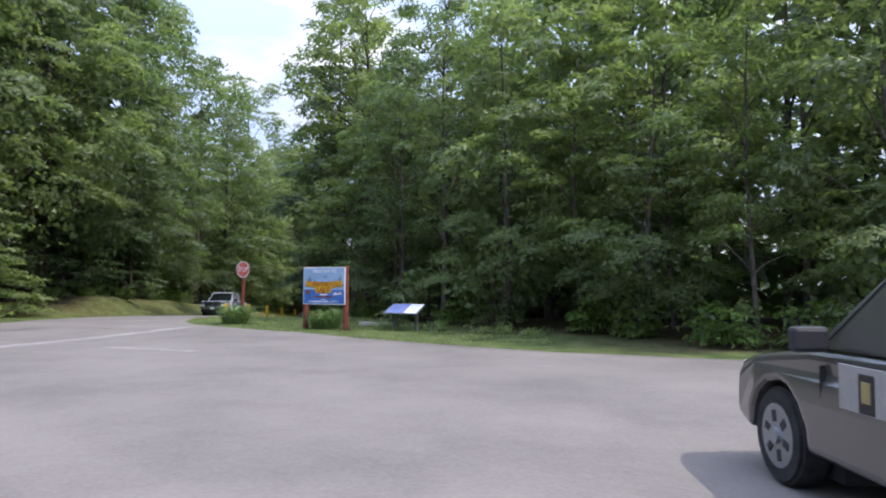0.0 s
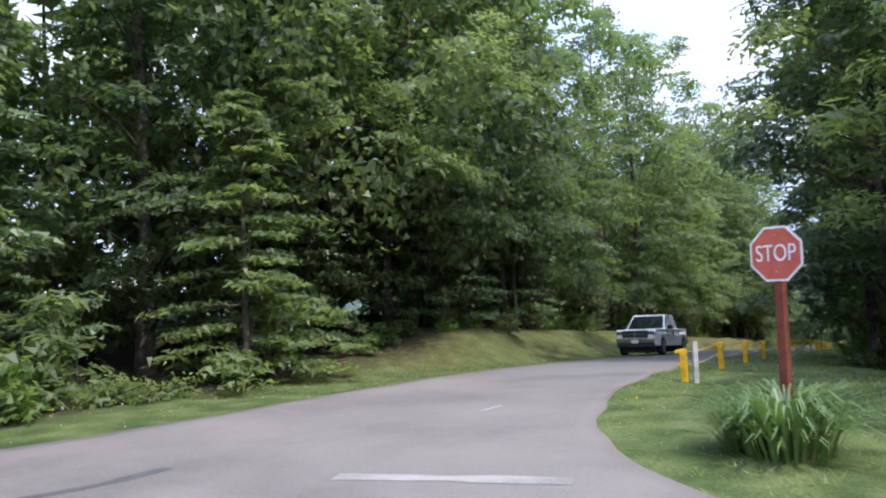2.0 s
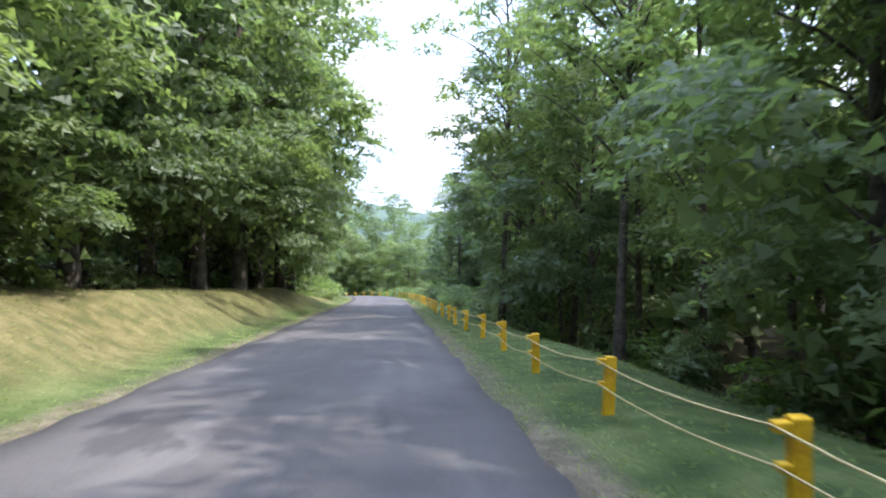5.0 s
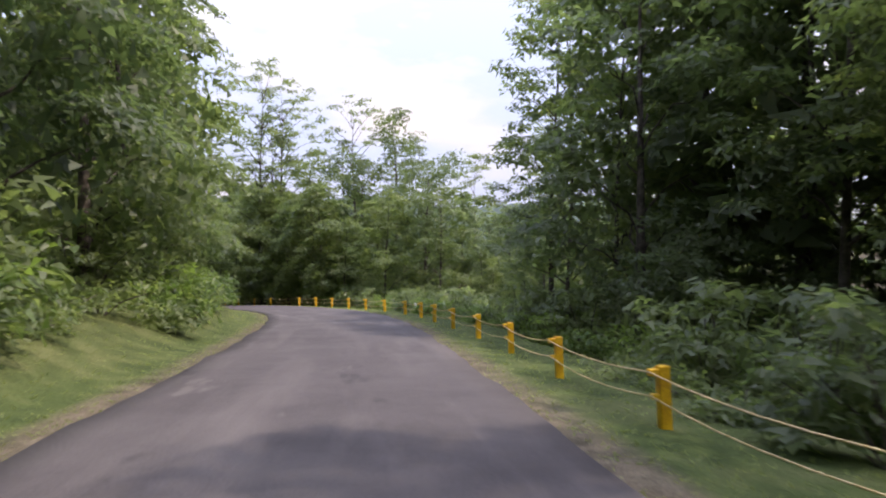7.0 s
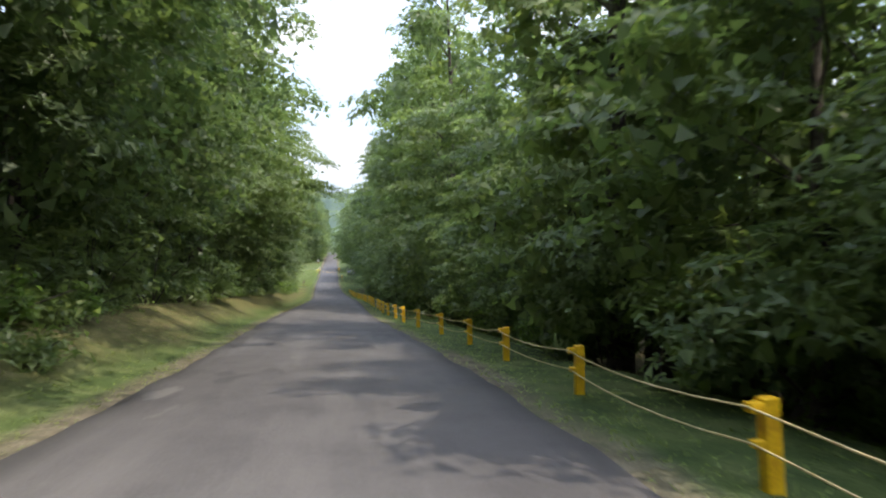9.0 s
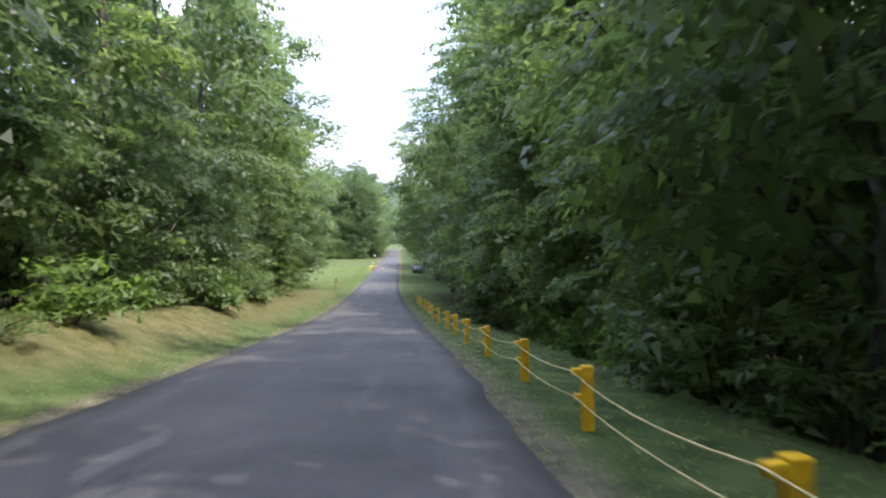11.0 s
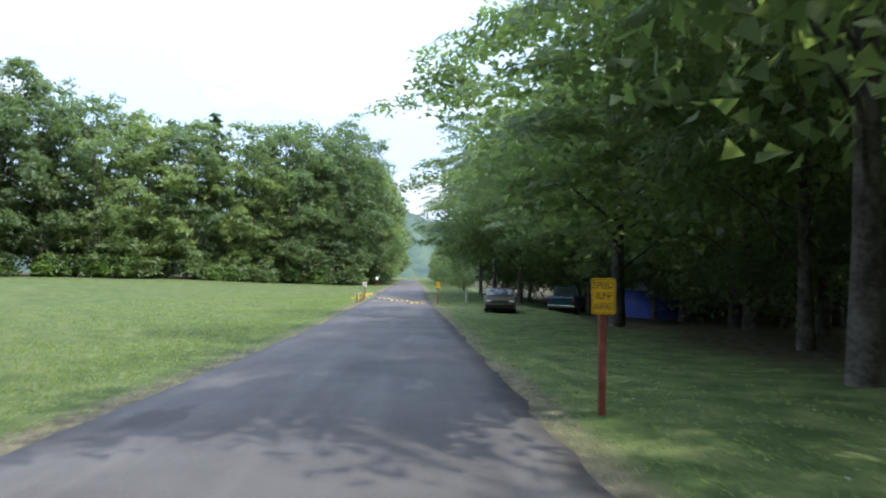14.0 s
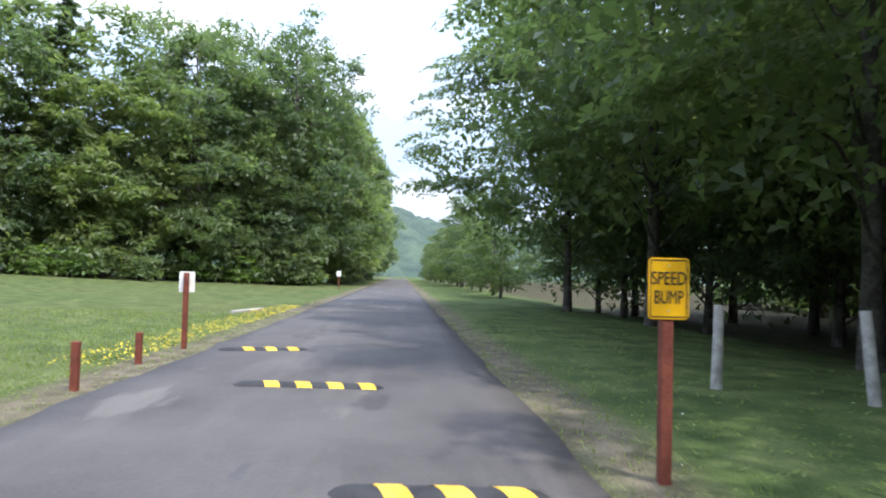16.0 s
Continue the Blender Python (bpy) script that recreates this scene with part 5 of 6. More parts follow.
def welcome_sign():
    """Painted board with lake, trees and big lettering on two round posts."""
    a, b = Vector((-2.70, 18.68, 0)), Vector((-1.22, 17.99, 0))
    mid = (a + b) / 2
    turn = math.degrees(math.atan2(b.y - a.y, b.x - a.x))
    z = ground_z(mid.x, mid.y)
    sign = empty("welcome_sign", pose(mid.x, mid.y, z, 0, 0, turn), "painted blue welcome board between two brown posts on the grass", "sign")
    W, H, low = 1.60, 1.24, 0.86
    for sx in (-1, 1):
        bm = bmesh.new()
        cyl(bm, (sx * 0.82, 0.10, -0.3), (sx * 0.82, 0.10, 2.11), 0.098, 0.088, 14)
        cyl(bm, (sx * 0.82, 0.10, 2.11), (sx * 0.82, 0.10, 2.15), 0.088, 0.03, 14)
        part("post", bm, RED_WOOD, sign, smooth=False)
    bm = bmesh.new()
    box(bm, 0, 0.0, low + H / 2, W + 0.10, 0.035, H + 0.03, 0.004)
    board = part("board", bm, SIGN_WHITE, sign)
    bm = bmesh.new()
    box(bm, 0, -0.019, low + H * 0.70, W + 0.06, 0.006, H * 0.60 - 0.02)
    part("painted_sky", bm, SKY_BLUE, board)
    bm = bmesh.new()
    box(bm, 0, -0.019, low + H * 0.205, W + 0.06, 0.006, H * 0.39)
    part("painted_lake", bm, LAKE_BLUE, board)
    words("lettering", "WELCOME TO", 0.16, SIGN_WHITE, board, 0.02, -0.026, low + H * 0.90, fit=0.98)
    # shore line and spruces
    bm = bmesh.new()
    pts = [(-0.76, low + 0.66), (-0.76, low + 0.60), (-0.25, low + 0.53), (0.35, low + 0.54), (0.78, low + 0.60), (0.78, low + 0.68), (0.3, low + 0.63), (-0.3, low + 0.62)]
    slab(bm, pts, -0.024, 0.003)
    part("painted_shore", bm, BLACK, board)
    for x0, h in ((-0.66, 0.20), (-0.60, 0.26), (-0.53, 0.22), (-0.44, 0.12), (-0.36, 0.14), (0.46, 0.15), (0.60, 0.24), (0.68, 0.30), (0.53, 0.10)):
        bm = bmesh.new()
        q = low + 0.72
        slab(bm, [(x0 - 0.035, q), (x0 + 0.035, q), (x0 + 0.012, q + h * 0.5), (x0, q + h), (x0 - 0.012, q + h * 0.5)], -0.026, 0.003)
        part("painted_spruce", bm, NAVY, board)
    bm = bmesh.new()
    slab(bm, [(-0.74, low + 0.60), (-0.2, low + 0.55), (0.3, low + 0.56), (0.75, low + 0.60), (0.75, low + 0.80), (0.25, low + 0.765), (-0.25, low + 0.76), (-0.74, low + 0.79)], -0.0275, 0.003)
    part("name_backing", bm, ORANGE, board, "orange painted lettering band")
    words("lettering", "CURWENSVILLE", 0.24, BROWN, board, 0.0, -0.034, low + 0.672, fit=1.38)
    bm = bmesh.new()
    slab(bm, [(-0.33, low + 0.38), (0.28, low + 0.38), (0.33, low + 0.57), (-0.37, low + 0.57)], -0.0275, 0.003)
    part("name_backing", bm, ORANGE, board, "orange painted lettering band")
    words("lettering", "LAKE", 0.22, BROWN, board, -0.02, -0.034, low + 0.475, fit=0.52)
    # boat, swimmer's splash, anglers and the bird as plain painted patches
    for nm, pts, m in (
        ("painted_boat", [(-0.12, low + 0.30), (0.13, low + 0.30), (0.16, low + 0.345), (-0.16, low + 0.345)], SIGN_WHITE),
        ("painted_sail", [(-0.13, low + 0.35), (0.12, low + 0.35), (0.05, low + 0.41), (-0.03, low + 0.43)], BROWN),
        ("painted_splash", [(0.36, low + 0.30), (0.74, low + 0.34), (0.66, low + 0.41), (0.46, low + 0.40)], SIGN_WHITE),
        ("painted_boat", [(0.48, low + 0.35), (0.66, low + 0.37), (0.62, low + 0.42), (0.52, low + 0.42)], BROWN),
        ("painted_rock", [(-0.76, low + 0.36), (-0.56, low + 0.37), (-0.60, low + 0.50), (-0.70, low + 0.48)], BROWN),
        ("painted_bird", [(-0.05, low + 0.955), (0.05, low + 0.93), (0.15, low + 0.965), (0.06, low + 0.90), (0.03, low + 0.905)], BLACK),
        ("small_line", [(-0.40, low + 0.225), (0.36, low + 0.225), (0.36, low + 0.275), (-0.40, low + 0.275)], BROWN),
    ):
        part(nm, slab(bmesh.new(), pts, -0.032, 0.003), m, board)
    words("lettering", "AUTHORITY", 0.07, SIGN_WHITE, board, 0.42, -0.026, low + 0.085, fit=0.36)
    for x0, x1 in ((-0.60, -0.52), (-0.49, -0.06), (-0.03, 0.20)):
        bm = bmesh.new()
        box(bm, (x0 + x1) / 2, -0.026, low + 0.085, x1 - x0, 0.003, 0.04)
        part("small_line", bm, SIGN_WHITE, board)
    bm = bmesh.new()
    box(bm, 0, -0.026, low + 0.155, 0.2, 0.003, 0.02)
    part("small_line", bm, SIGN_WHITE, board)


welcome_sign()


def info_panel():
    a, b = Vector((0.15, 17.55, 0)), Vector((1.40, 17.25, 0))
    mid = (a + b) / 2 + Vector((0.06, 0.2, 0))
    z = ground_z(mid.x, mid.y)
    thing = empty("information_panel", pose(mid.x, mid.y, z, 0, 0, math.degrees(math.atan2(b.y - a.y, b.x - a.x)) - 17), "slanted blue and white information panel on dark wooden legs", "sign")
    bm = bmesh.new()
    box(bm, 0, 0, 0.72, 1.28, 0.62, 0.04, 0.006, Euler((radians(28), 0, 0)))
    part("frame", bm, plain("grey_metal_frame", (0.16, 0.17, 0.19), 0.5, 0.3), thing)
    rot = Euler((radians(28), 0, 0))
    up = rot.to_matrix() @ Vector((0, 0, 1))
    for nm, cx, w, m in (("blue_sheet", -0.25, 0.72, plain("blue_sheet", (0.10, 0.14, 0.30), 0.5)), ("white_sheet", 0.36, 0.48, plain("white_sheet", (0.55, 0.57, 0.60), 0.5))):
        bm = bmesh.new()
        c = Vector((cx, 0, 0.72)) + up * 0.023
        box(bm, c.x, c.y, c.z, w, 0.56, 0.006, 0, rot)
        part(nm, bm, m, thing)
    for k in range(6):
        bm = bmesh.new()
        c = Vector((0.36, 0.2 - 0.075 * k, 0.72)) + up * 0.0
        c = Vector((0.36, 0, 0.72)) + rot.to_matrix() @ Vector((0, 0.2 - 0.075 * k, 0.028))
        box(bm, c.x, c.y, c.z, 0.36 - 0.04 * (k % 3), 0.022, 0.003, 0, rot)
        part("text_line", bm, plain("grey_ink", (0.22, 0.24, 0.3), 0.4), thing)
    for sx in (-1, 1):
        bm = bmesh.new()
        box(bm, sx * 0.42, 0.08, 0.24, 0.10, 0.10, 0.98, 0.008)
        part("leg", bm, material("dark_weathered_wood", [(0.05, 0.047, 0.045), (0.10, 0.095, 0.09)], 0.2, 0.9, 0.3), thing)


info_panel()


def sd_place(s, d):
    x, y, z = on(s, d)
    return x, y




def speed_limit():
    x, y = sd_place(68.45, 4.15)
    z = ground_z(x, y)
    sign = empty("speed_limit_sign", pose(x, y, z - 0.05, 0, 3, 4), "white speed limit sign on a metal post beside the fence", "sign")
    bm = bmesh.new()
    box(bm, 0.03, 0.04, 0.85, 0.05, 0.03, 2.1, 0.004)
    part("post", bm, plain("dark_green_metal", (0.03, 0.045, 0.035), 0.5, 0.4), sign)
    bm = plate(0.61, 0.76)
    bmesh.ops.translate(bm, verts=bm.verts, vec=(0.02, 0, 1.60))
    b = part("board", bm, SIGN_WHITE, sign)
    rim(0.61, 0.76, 0.02, 0.02, 0.012, "border", BLACK, b, -0.002, 1.60).location.x = 0.02
    for text, sz, fit, up in (("SPEED", 0.17, 0.46, 1.87), ("LIMIT", 0.17, 0.40, 1.70), ("15", 0.40, 0.36, 1.43)):
        words("lettering", text, sz, BLACK, b, 0.02, -0.004, up, fit=fit)


speed_limit()

post_sign(-118.6, 338.15, 31, [("SPEED", 0.13, 0.24, 0.365), ("BUMP", 0.13, 0.20, 0.23), ("AHEAD", 0.13, 0.24, 0.095)], 0.305, 0.457, 1.27, SIGN_YELLOW, BLACK, "yellow speed bump ahead sign on a reddish wooden post")
post_sign(-143.0, 374.66, 31, [("SPEED", 0.14, 0.255, 0.30), ("BUMP", 0.14, 0.215, 0.16)], 0.305, 0.457, 1.22, SIGN_YELLOW, BLACK, "yellow speed bump sign on a reddish wooden post in the grass")
# signs that face the other way, seen from behind
post_sign(-152.86, 378.6, 213, [], 0.30, 0.40, 1.08, SIGN_WHITE, BLACK, "small white sign on a reddish wooden post beside the lane", border=False)
post_sign(*sd_place(470.0, -4.6), 34, [], 0.40, 0.50, 1.2, SIGN_WHITE, BLACK, "small white sign on a post far along the lane", border=False)


post_sign(*sd_place(346.5, -5.0), 215, [], 0.34, 0.46, 0.95, plain("weathered_back", (0.20, 0.17, 0.14), 0.7), BLACK, "small weathered brown sign seen from behind in the mown field", border=False, tilt=-3)


# ---------------------------------------------------------------- posts, stakes and bumps
def stake(x, y, h, m, label, r=0.045, lean=(0, 0), round_=False, name="stake"):
    bm = bmesh.new()
    if round_:
        cyl(bm, (0, 0, -0.2), (0, 0, h), r * 1.08, r * 0.92, 12)
    else:
        box(bm, 0, 0, h / 2 - 0.1, 2 * r, 2 * r, h + 0.2, 0.008)
    ob = part(name, bm, m)
    ob.matrix_world = pose(x, y, ground_z(x, y), lean[0], lean[1], 33)
    return tagged(ob, label, "post")


for (x, y), h in zip(((-147.7, 370.8), (-148.9, 372.8), (-150.0, 374.55), (-151.55, 376.6)), (0.70, 0.62, 0.6, 0.5)):
    stake(x, y, h, RED_WOOD, "short reddish wooden stake at the lane's edge")["group"] = "stakes beside the lane"
for x, y, ln in ((-143.4, 379.85, (1, 1)), (-141.5, 379.6, (-2, -5))):
    stake(x, y, 1.18, GREY_WOOD, "weathered grey wooden post standing in the lawn", 0.075, ln, True, "wooden_post")["group"] = "grey posts in the lawn"
stake(-13.75, 176.9, 0.72, SIGN_WHITE, "white marker post in the brush behind the rope fence", 0.075, (0, 3), False, "marker_post")
# broken board leaning behind the fence
bm = bmesh.new()
box(bm, 0, 0, 0.45, 0.13, 0.03, 1.0, 0.004)
ob = part("fallen_board", bm, GREY_WOOD)
x, y = sd_place(43.0, 4.2)
ob.matrix_world = pose(x, y, ground_z(x, y) - 0.05, 10, 52, 0)
tagged(ob, "grey weathered board leaning in the grass behind the rope fence", "board")
bm = bmesh.new()
box(bm, 0, 0, 0.05, 2.6, 0.24, 0.10, 0.012)
ob = part("plank", bm, GREY_WOOD)
ob.matrix_world = pose(-161.2, 388.5, ground_z(-161.2, 388.5), 0, 0, 112)
tagged(ob, "grey weathered plank lying in the field beside the lane", "plank")
# timber lying behind the entrance sign
bm = bmesh.new()
box(bm, 0, 0, 0.09, 1.5, 0.16, 0.16, 0.02)
ob = part("timber", bm, GREY_WOOD)
ob.matrix_world = pose(-0.3, 20.3, 0.02, 0, 0, -20)
tagged(ob, "grey squared timber lying on the grass behind the welcome sign", "timber")
# leaning post at the first fence post
stake(-8.22, 28.3, 0.85, GREY_WOOD, "old grey wooden post beside the first yellow post", 0.05, (-6, 4), False, "wooden_post")

RUBBER = material("black_rubber", [(0.018, 0.018, 0.02), (0.035, 0.035, 0.037)], 0.2, 0.75, 0.3)
STRIPE = material("yellow_stripe", [(0.55, 0.33, 0.03), (0.70, 0.46, 0.06)], 0.15, 0.7, 0.2)


def speed_bump(a, b, stripes, first):
    """A low rubber hump with rounded ends and slanted yellow stripes."""
    a, b = Vector((*a, 0)), Vector((*b, 0))
    mid, L = (a + b) / 2, (b - a).length
    s, d = where(mid.x, mid.y)
    z = float(road_z(s)) + 0.03 + 0.03 * (1 - (d / HALF) ** 2)
    bump = empty("speed_bump", pose(mid.x, mid.y, z, 0, 0, math.degrees(math.atan2(b.y - a.y, b.x - a.x))), "black rubber speed bump with slanted yellow stripes across the lane", "speed bump", "speed bumps")
    wid, hi = 0.17, 0.05

    def hump(x0, x1, lift, slant=0.0, nx=12):
        vs, n = [], 9
        for i in range(nx + 1):
            x = x0 + (x1 - x0) * i / nx
            for k in range(n):
                u = -1 + 2 * k / (n - 1)
                end = min(1.0, (L / 2 - abs(x)) / 0.16)
                w = wid * math.sqrt(max(0.02, 1 - (1 - max(0, end)) ** 2))
                vs.append((x + slant * u, u * w, hi * (1 - u * u) ** 0.7 * max(0.0, end) ** 0.5 + lift))
        idx = np.arange((nx + 1) * n).reshape(nx + 1, n)
        f = np.stack([idx[:-1, :-1], idx[1:, :-1], idx[1:, 1:], idx[:-1, 1:]], -1).reshape(-1, 4)
        return arrays("hump", vs, f, True)

    link("body", hump(-L / 2, L / 2, 0.0, 0, 28), RUBBER, bump)
    for k in range(stripes):
        x = -L / 2 + first + 0.405 * k
        link("stripe", hump(x, x + 0.19, 0.004, -0.075, 4), STRIPE, bump)


speed_bump((-144.83, 373.0), (-143.55, 373.74), 3, 0.33)
speed_bump((-148.64, 375.82), (-146.94, 376.75), 4, 0.38)
speed_bump((-151.9, 378.55), (-150.6, 379.6), 3, 0.42)


# ---------------------------------------------------------------- worn lines on the entrance apron
def painted_line(points, width, label, paint=PAINT_WHITE, lift=0.039):
    p = smooth_line([(x, y, 0.0) for x, y in points], min(0.4, math.dist(points[0], points[-1]) / 6))
    t = np.gradient(p[:, :2], axis=0)
    t /= np.linalg.norm(t, axis=1)[:, None]
    r = np.stack([t[:, 1], -t[:, 0]], 1)
    rng = np.random.default_rng(2)
    w = width * (0.5 + 0.06 * rng.normal(size=len(p)))
    z = np.array([float(road_z(where(x, y)[0])) for x, y in p[:, :2]]) + lift
    v = np.stack([np.column_stack([p[:, :2] - r * w[:, None], z]), np.column_stack([p[:, :2] + r * w[:, None], z])], 1).reshape(-1, 3)
    i = np.arange(len(p) - 1) * 2
    f = np.stack([i, i + 1, i + 3, i + 2], -1)
    tagged(link("road_marking", arrays("road_marking", v, f), paint), label, "road marking", kind="structure")


painted_line([(-13.0, 3.0), (-10.0, 9.0), (-8.2, 13.4), (-7.4, 16.6), (-6.75, 19.3)], 0.55, "worn white edge line curving to the corner of the grass")
painted_line([(-9.7, 18.9), (-8.3, 19.3), (-7.1, 19.6)], 0.26, "worn white line on the asphalt")
painted_line([(-6.2, 11.7), (-5.0, 11.2), (-3.4, 10.5)], 0.3, "faded pale line on the asphalt", PAINT_FAINT)


TAR = material("old_tar", [(0.05, 0.049, 0.052), (0.085, 0.083, 0.085)], 0.5, 0.8, 0.2, 12.0)
painted_line([(-10.39, 23.2), (-10.37, 23.48), (-10.36, 23.83)], 0.10, "short white paint mark on the asphalt")
painted_line([(-12.22, 17.04), (-11.95, 17.76), (-11.91, 18.56)], 0.20, "dark tar-filled seam near the edge of the asphalt", TAR)
painted_line([(-145.75, 373.27), (-145.67, 373.06), (-145.51, 372.85)], 0.10, "dark tar-filled crack in the lane", TAR, 0.06)
PATCHING = material("patched_asphalt", [(0.030, 0.029, 0.031), (0.044, 0.042, 0.044), (0.060, 0.057, 0.057)], 0.35, 0.85, 0.35, 60.0)


def asphalt_patch(s, d, long, wide, seed):
    """A ragged dark repair lying on the lane, long along it and wide across it."""
    rng = np.random.default_rng(seed)
    a = np.linspace(0, 2 * math.pi, 36, endpoint=False)
    r = 1 + 0.22 * np.sin(a * 2 + rng.uniform(0, 6)) + 0.16 * np.sin(a * 5 + rng.uniform(0, 6)) + 0.09 * rng.normal(size=36)
    ss = s + np.r_[0, long * r * np.sin(a)]
    dd = np.clip(d + np.r_[0, wide * r * np.cos(a)] + 0.12 * (ss - s), -HALF + 0.1, HALF - 0.1)
    z = road_z(ss) + 0.034 + 0.03 * (1 - (dd / HALF) ** 2)
    i = np.arange(36)
    f = np.stack([0 * i, 1 + i, 1 + (i + 1) % 36], -1)
    tagged(link("asphalt_patch", arrays("asphalt_patch", np.column_stack([at(ss, dd), z]), f), PATCHING), "dark ragged repair patch on the grey lane", "road patch", kind="structure")


for i_, place in enumerate(((351.7, -1.16, 0.5, 0.36), (353.6, -1.2, 0.7, 0.3), (354.0, -0.54, 0.8, 0.22), (351.2, 1.5, 0.5, 0.16), (348.4, 1.7, 0.36, 0.6), (347.8, 0.98, 0.32, 0.27),
                            (347.9, -1.09, 0.34, 0.25), (351.2, 2.0, 0.6, 0.36), (391.3, -0.67, 0.34, 0.23), (389.9, -0.63, 0.4, 0.24), (396.9, -1.21, 0.42, 0.25), (390.2, 0.54, 0.55, 0.33))):
    asphalt_patch(*place, i_)


# ---------------------------------------------------------------- daylily clumps
LILY = leaf_material("daylily_leaf", (0.05, 0.10, 0.03), (0.15, 0.24, 0.08), 0.3)


def daylily(x, y, scale, seed):
    rng = np.random.default_rng(seed)
    n, k = 270, 5
    vs, fs = [(0.0, 0.0, -0.02)], []
    for i in range(n):
        a, r0 = rng.uniform(0, 6.28), rng.uniform(0, 0.32)
        o = np.array([math.cos(a) * r0, math.sin(a) * r0, 0])
        out, L, up = np.array([math.cos(a), math.sin(a), 0]), rng.uniform(0.45, 0.85), rng.uniform(0.35, 0.85)
        q = np.linspace(0, 1, k)
        mid = o + out * (L * 0.75 * q ** 1.3)[:, None] + np.array([0, 0, 1]) * (up * (1.9 * q - 1.35 * q * q))[:, None]
        side = np.array([-out[1], out[0], 0]) * 0.011
        base = len(vs)
        for m, w in zip(mid, (0.8, 1.1, 1.0, 0.7, 0.08)):
            vs += [tuple(m - side * w), tuple(m + side * w)]
        fs.append((0, base + 1, base))
        fs += [(j, j + 1, j + 3, j + 2) for j in range(base, base + 2 * k - 2, 2)]
    mesh = bpy.data.meshes.new("daylily_clump")
    mesh.from_pydata(vs, [], fs)
    ob = link("daylily_clump", mesh, LILY)
    ob.matrix_world = pose(x, y, ground_z(x, y), 0, 0, 30) @ Matrix.Scale(scale, 4)
    return tagged(ob, "clump of long arching green daylily leaves on the grass", "plant", "daylily clumps")


daylily(-5.75, 21.3, 1.3, 1)
daylily(-6.15, 21.6, 1.0, 2)
daylily(-1.85, 18.6, 1.2, 3)
daylily(-2.2, 18.75, 0.95, 4)


# ---------------------------------------------------------------- vehicles
GLASS = bpy.data.materials.new("car_glass")
GLASS.use_nodes = True
GLASS.node_tree.nodes["Principled BSDF"].inputs["Base Color"].default_value = (0.012, 0.016, 0.02, 1)
GLASS.node_tree.nodes["Principled BSDF"].inputs["Roughness"].default_value = 0.06
GLASS.node_tree.nodes["Principled BSDF"].inputs["Specular IOR Level"].default_value = 0.4
TYRE = material("tyre", [(0.012, 0.012, 0.013), (0.03, 0.03, 0.03)], 0.1, 0.85)
CHROME = plain("chrome", (0.55, 0.56, 0.58), 0.18, 1.0)
RIM = plain("alloy", (0.27, 0.28, 0.29), 0.4, 0.7)
LAMP = plain("lamp_glass", (0.55, 0.56, 0.58), 0.12, 0.3)
SMOKED = plain("smoked_lamp", (0.10, 0.10, 0.11), 0.1, 0.3)
AMBER = plain("amber_lens", (0.55, 0.22, 0.02), 0.2)
TAIL = plain("red_lens", (0.30, 0.012, 0.012), 0.2)
TRIM = plain("black_trim", (0.022, 0.022, 0.024), 0.6)


def car_paint(name, c, metal=0.35):
    m = plain(name, c, 0.28, metal, 0.5, 1.2, 0.05)
    m.node_tree.nodes["Principled BSDF"].inputs["Coat Weight"].default_value = 0.6
    m.node_tree.nodes["Principled BSDF"].inputs["Coat Roughness"].default_value = 0.08
    return m


def shell(profile, half, taper, bevel=0.03):
    """A side outline of x, z points carried across the width; taper(x, z) narrows it."""
    bm = bmesh.new()
    f = bm.faces.new([bm.verts.new((x, -half, z)) for x, z in profile])
    e = bmesh.ops.extrude_face_region(bm, geom=[f])
    bmesh.ops.translate(bm, verts=[v for v in e["geom"] if isinstance(v, bmesh.types.BMVert)], vec=(0, 2 * half, 0))
    bmesh.ops.recalc_face_normals(bm, faces=bm.faces)
    for v in bm.verts:
        v.co.y *= taper(v.co.x, v.co.z)
    edges = [e for e in bm.edges if len(e.link_faces) == 2 and e.calc_face_angle(0) > 0.9]
    if bevel:
        bmesh.ops.bevel(bm, geom=edges, offset=bevel, segments=3, affect="EDGES", profile=0.6, clamp_overlap=True)
    return bm


def arch(cx, r, z0, n=9):
    return [(cx + r * math.cos(a), z0 + r * math.sin(a)) for a in np.linspace(0, math.pi, n)]


def wheel(car, x, y, r, w, out):
    bm = bmesh.new()
    cyl(bm, (x, y - w / 2, r), (x, y + w / 2, r), r, seg=28)
    edges = [e for e in bm.edges if e.calc_face_angle(0) > 1.0]
    bmesh.ops.bevel(bm, geom=edges, offset=0.03, segments=2, affect="EDGES")
    t = part("wheel", bm, TYRE, car, "black tyre on a silver rim")
    bm = bmesh.new()
    yo = y + out * (w / 2 + 0.002)
    cyl(bm, (x, yo - out * 0.03, r), (x, yo, r), r * 0.63, r * 0.66, seg=24)
    part("rim", bm, RIM, t)
    for k in range(6):
        a = 2 * math.pi * k / 6 + 0.3
        bm = bmesh.new()
        box(bm, x + 0.40 * r * math.cos(a), yo + out * 0.001, r + 0.40 * r * math.sin(a), r * 0.24, 0.012, r * 0.17, 0.005, Euler((0, -a, 0)))
        part("rim_slot", bm, TRIM, t)
    bm = bmesh.new()
    cyl(bm, (x, yo, r), (x, yo + out * 0.03, r), r * 0.17, seg=14)
    part("hub", bm, RIM, t)


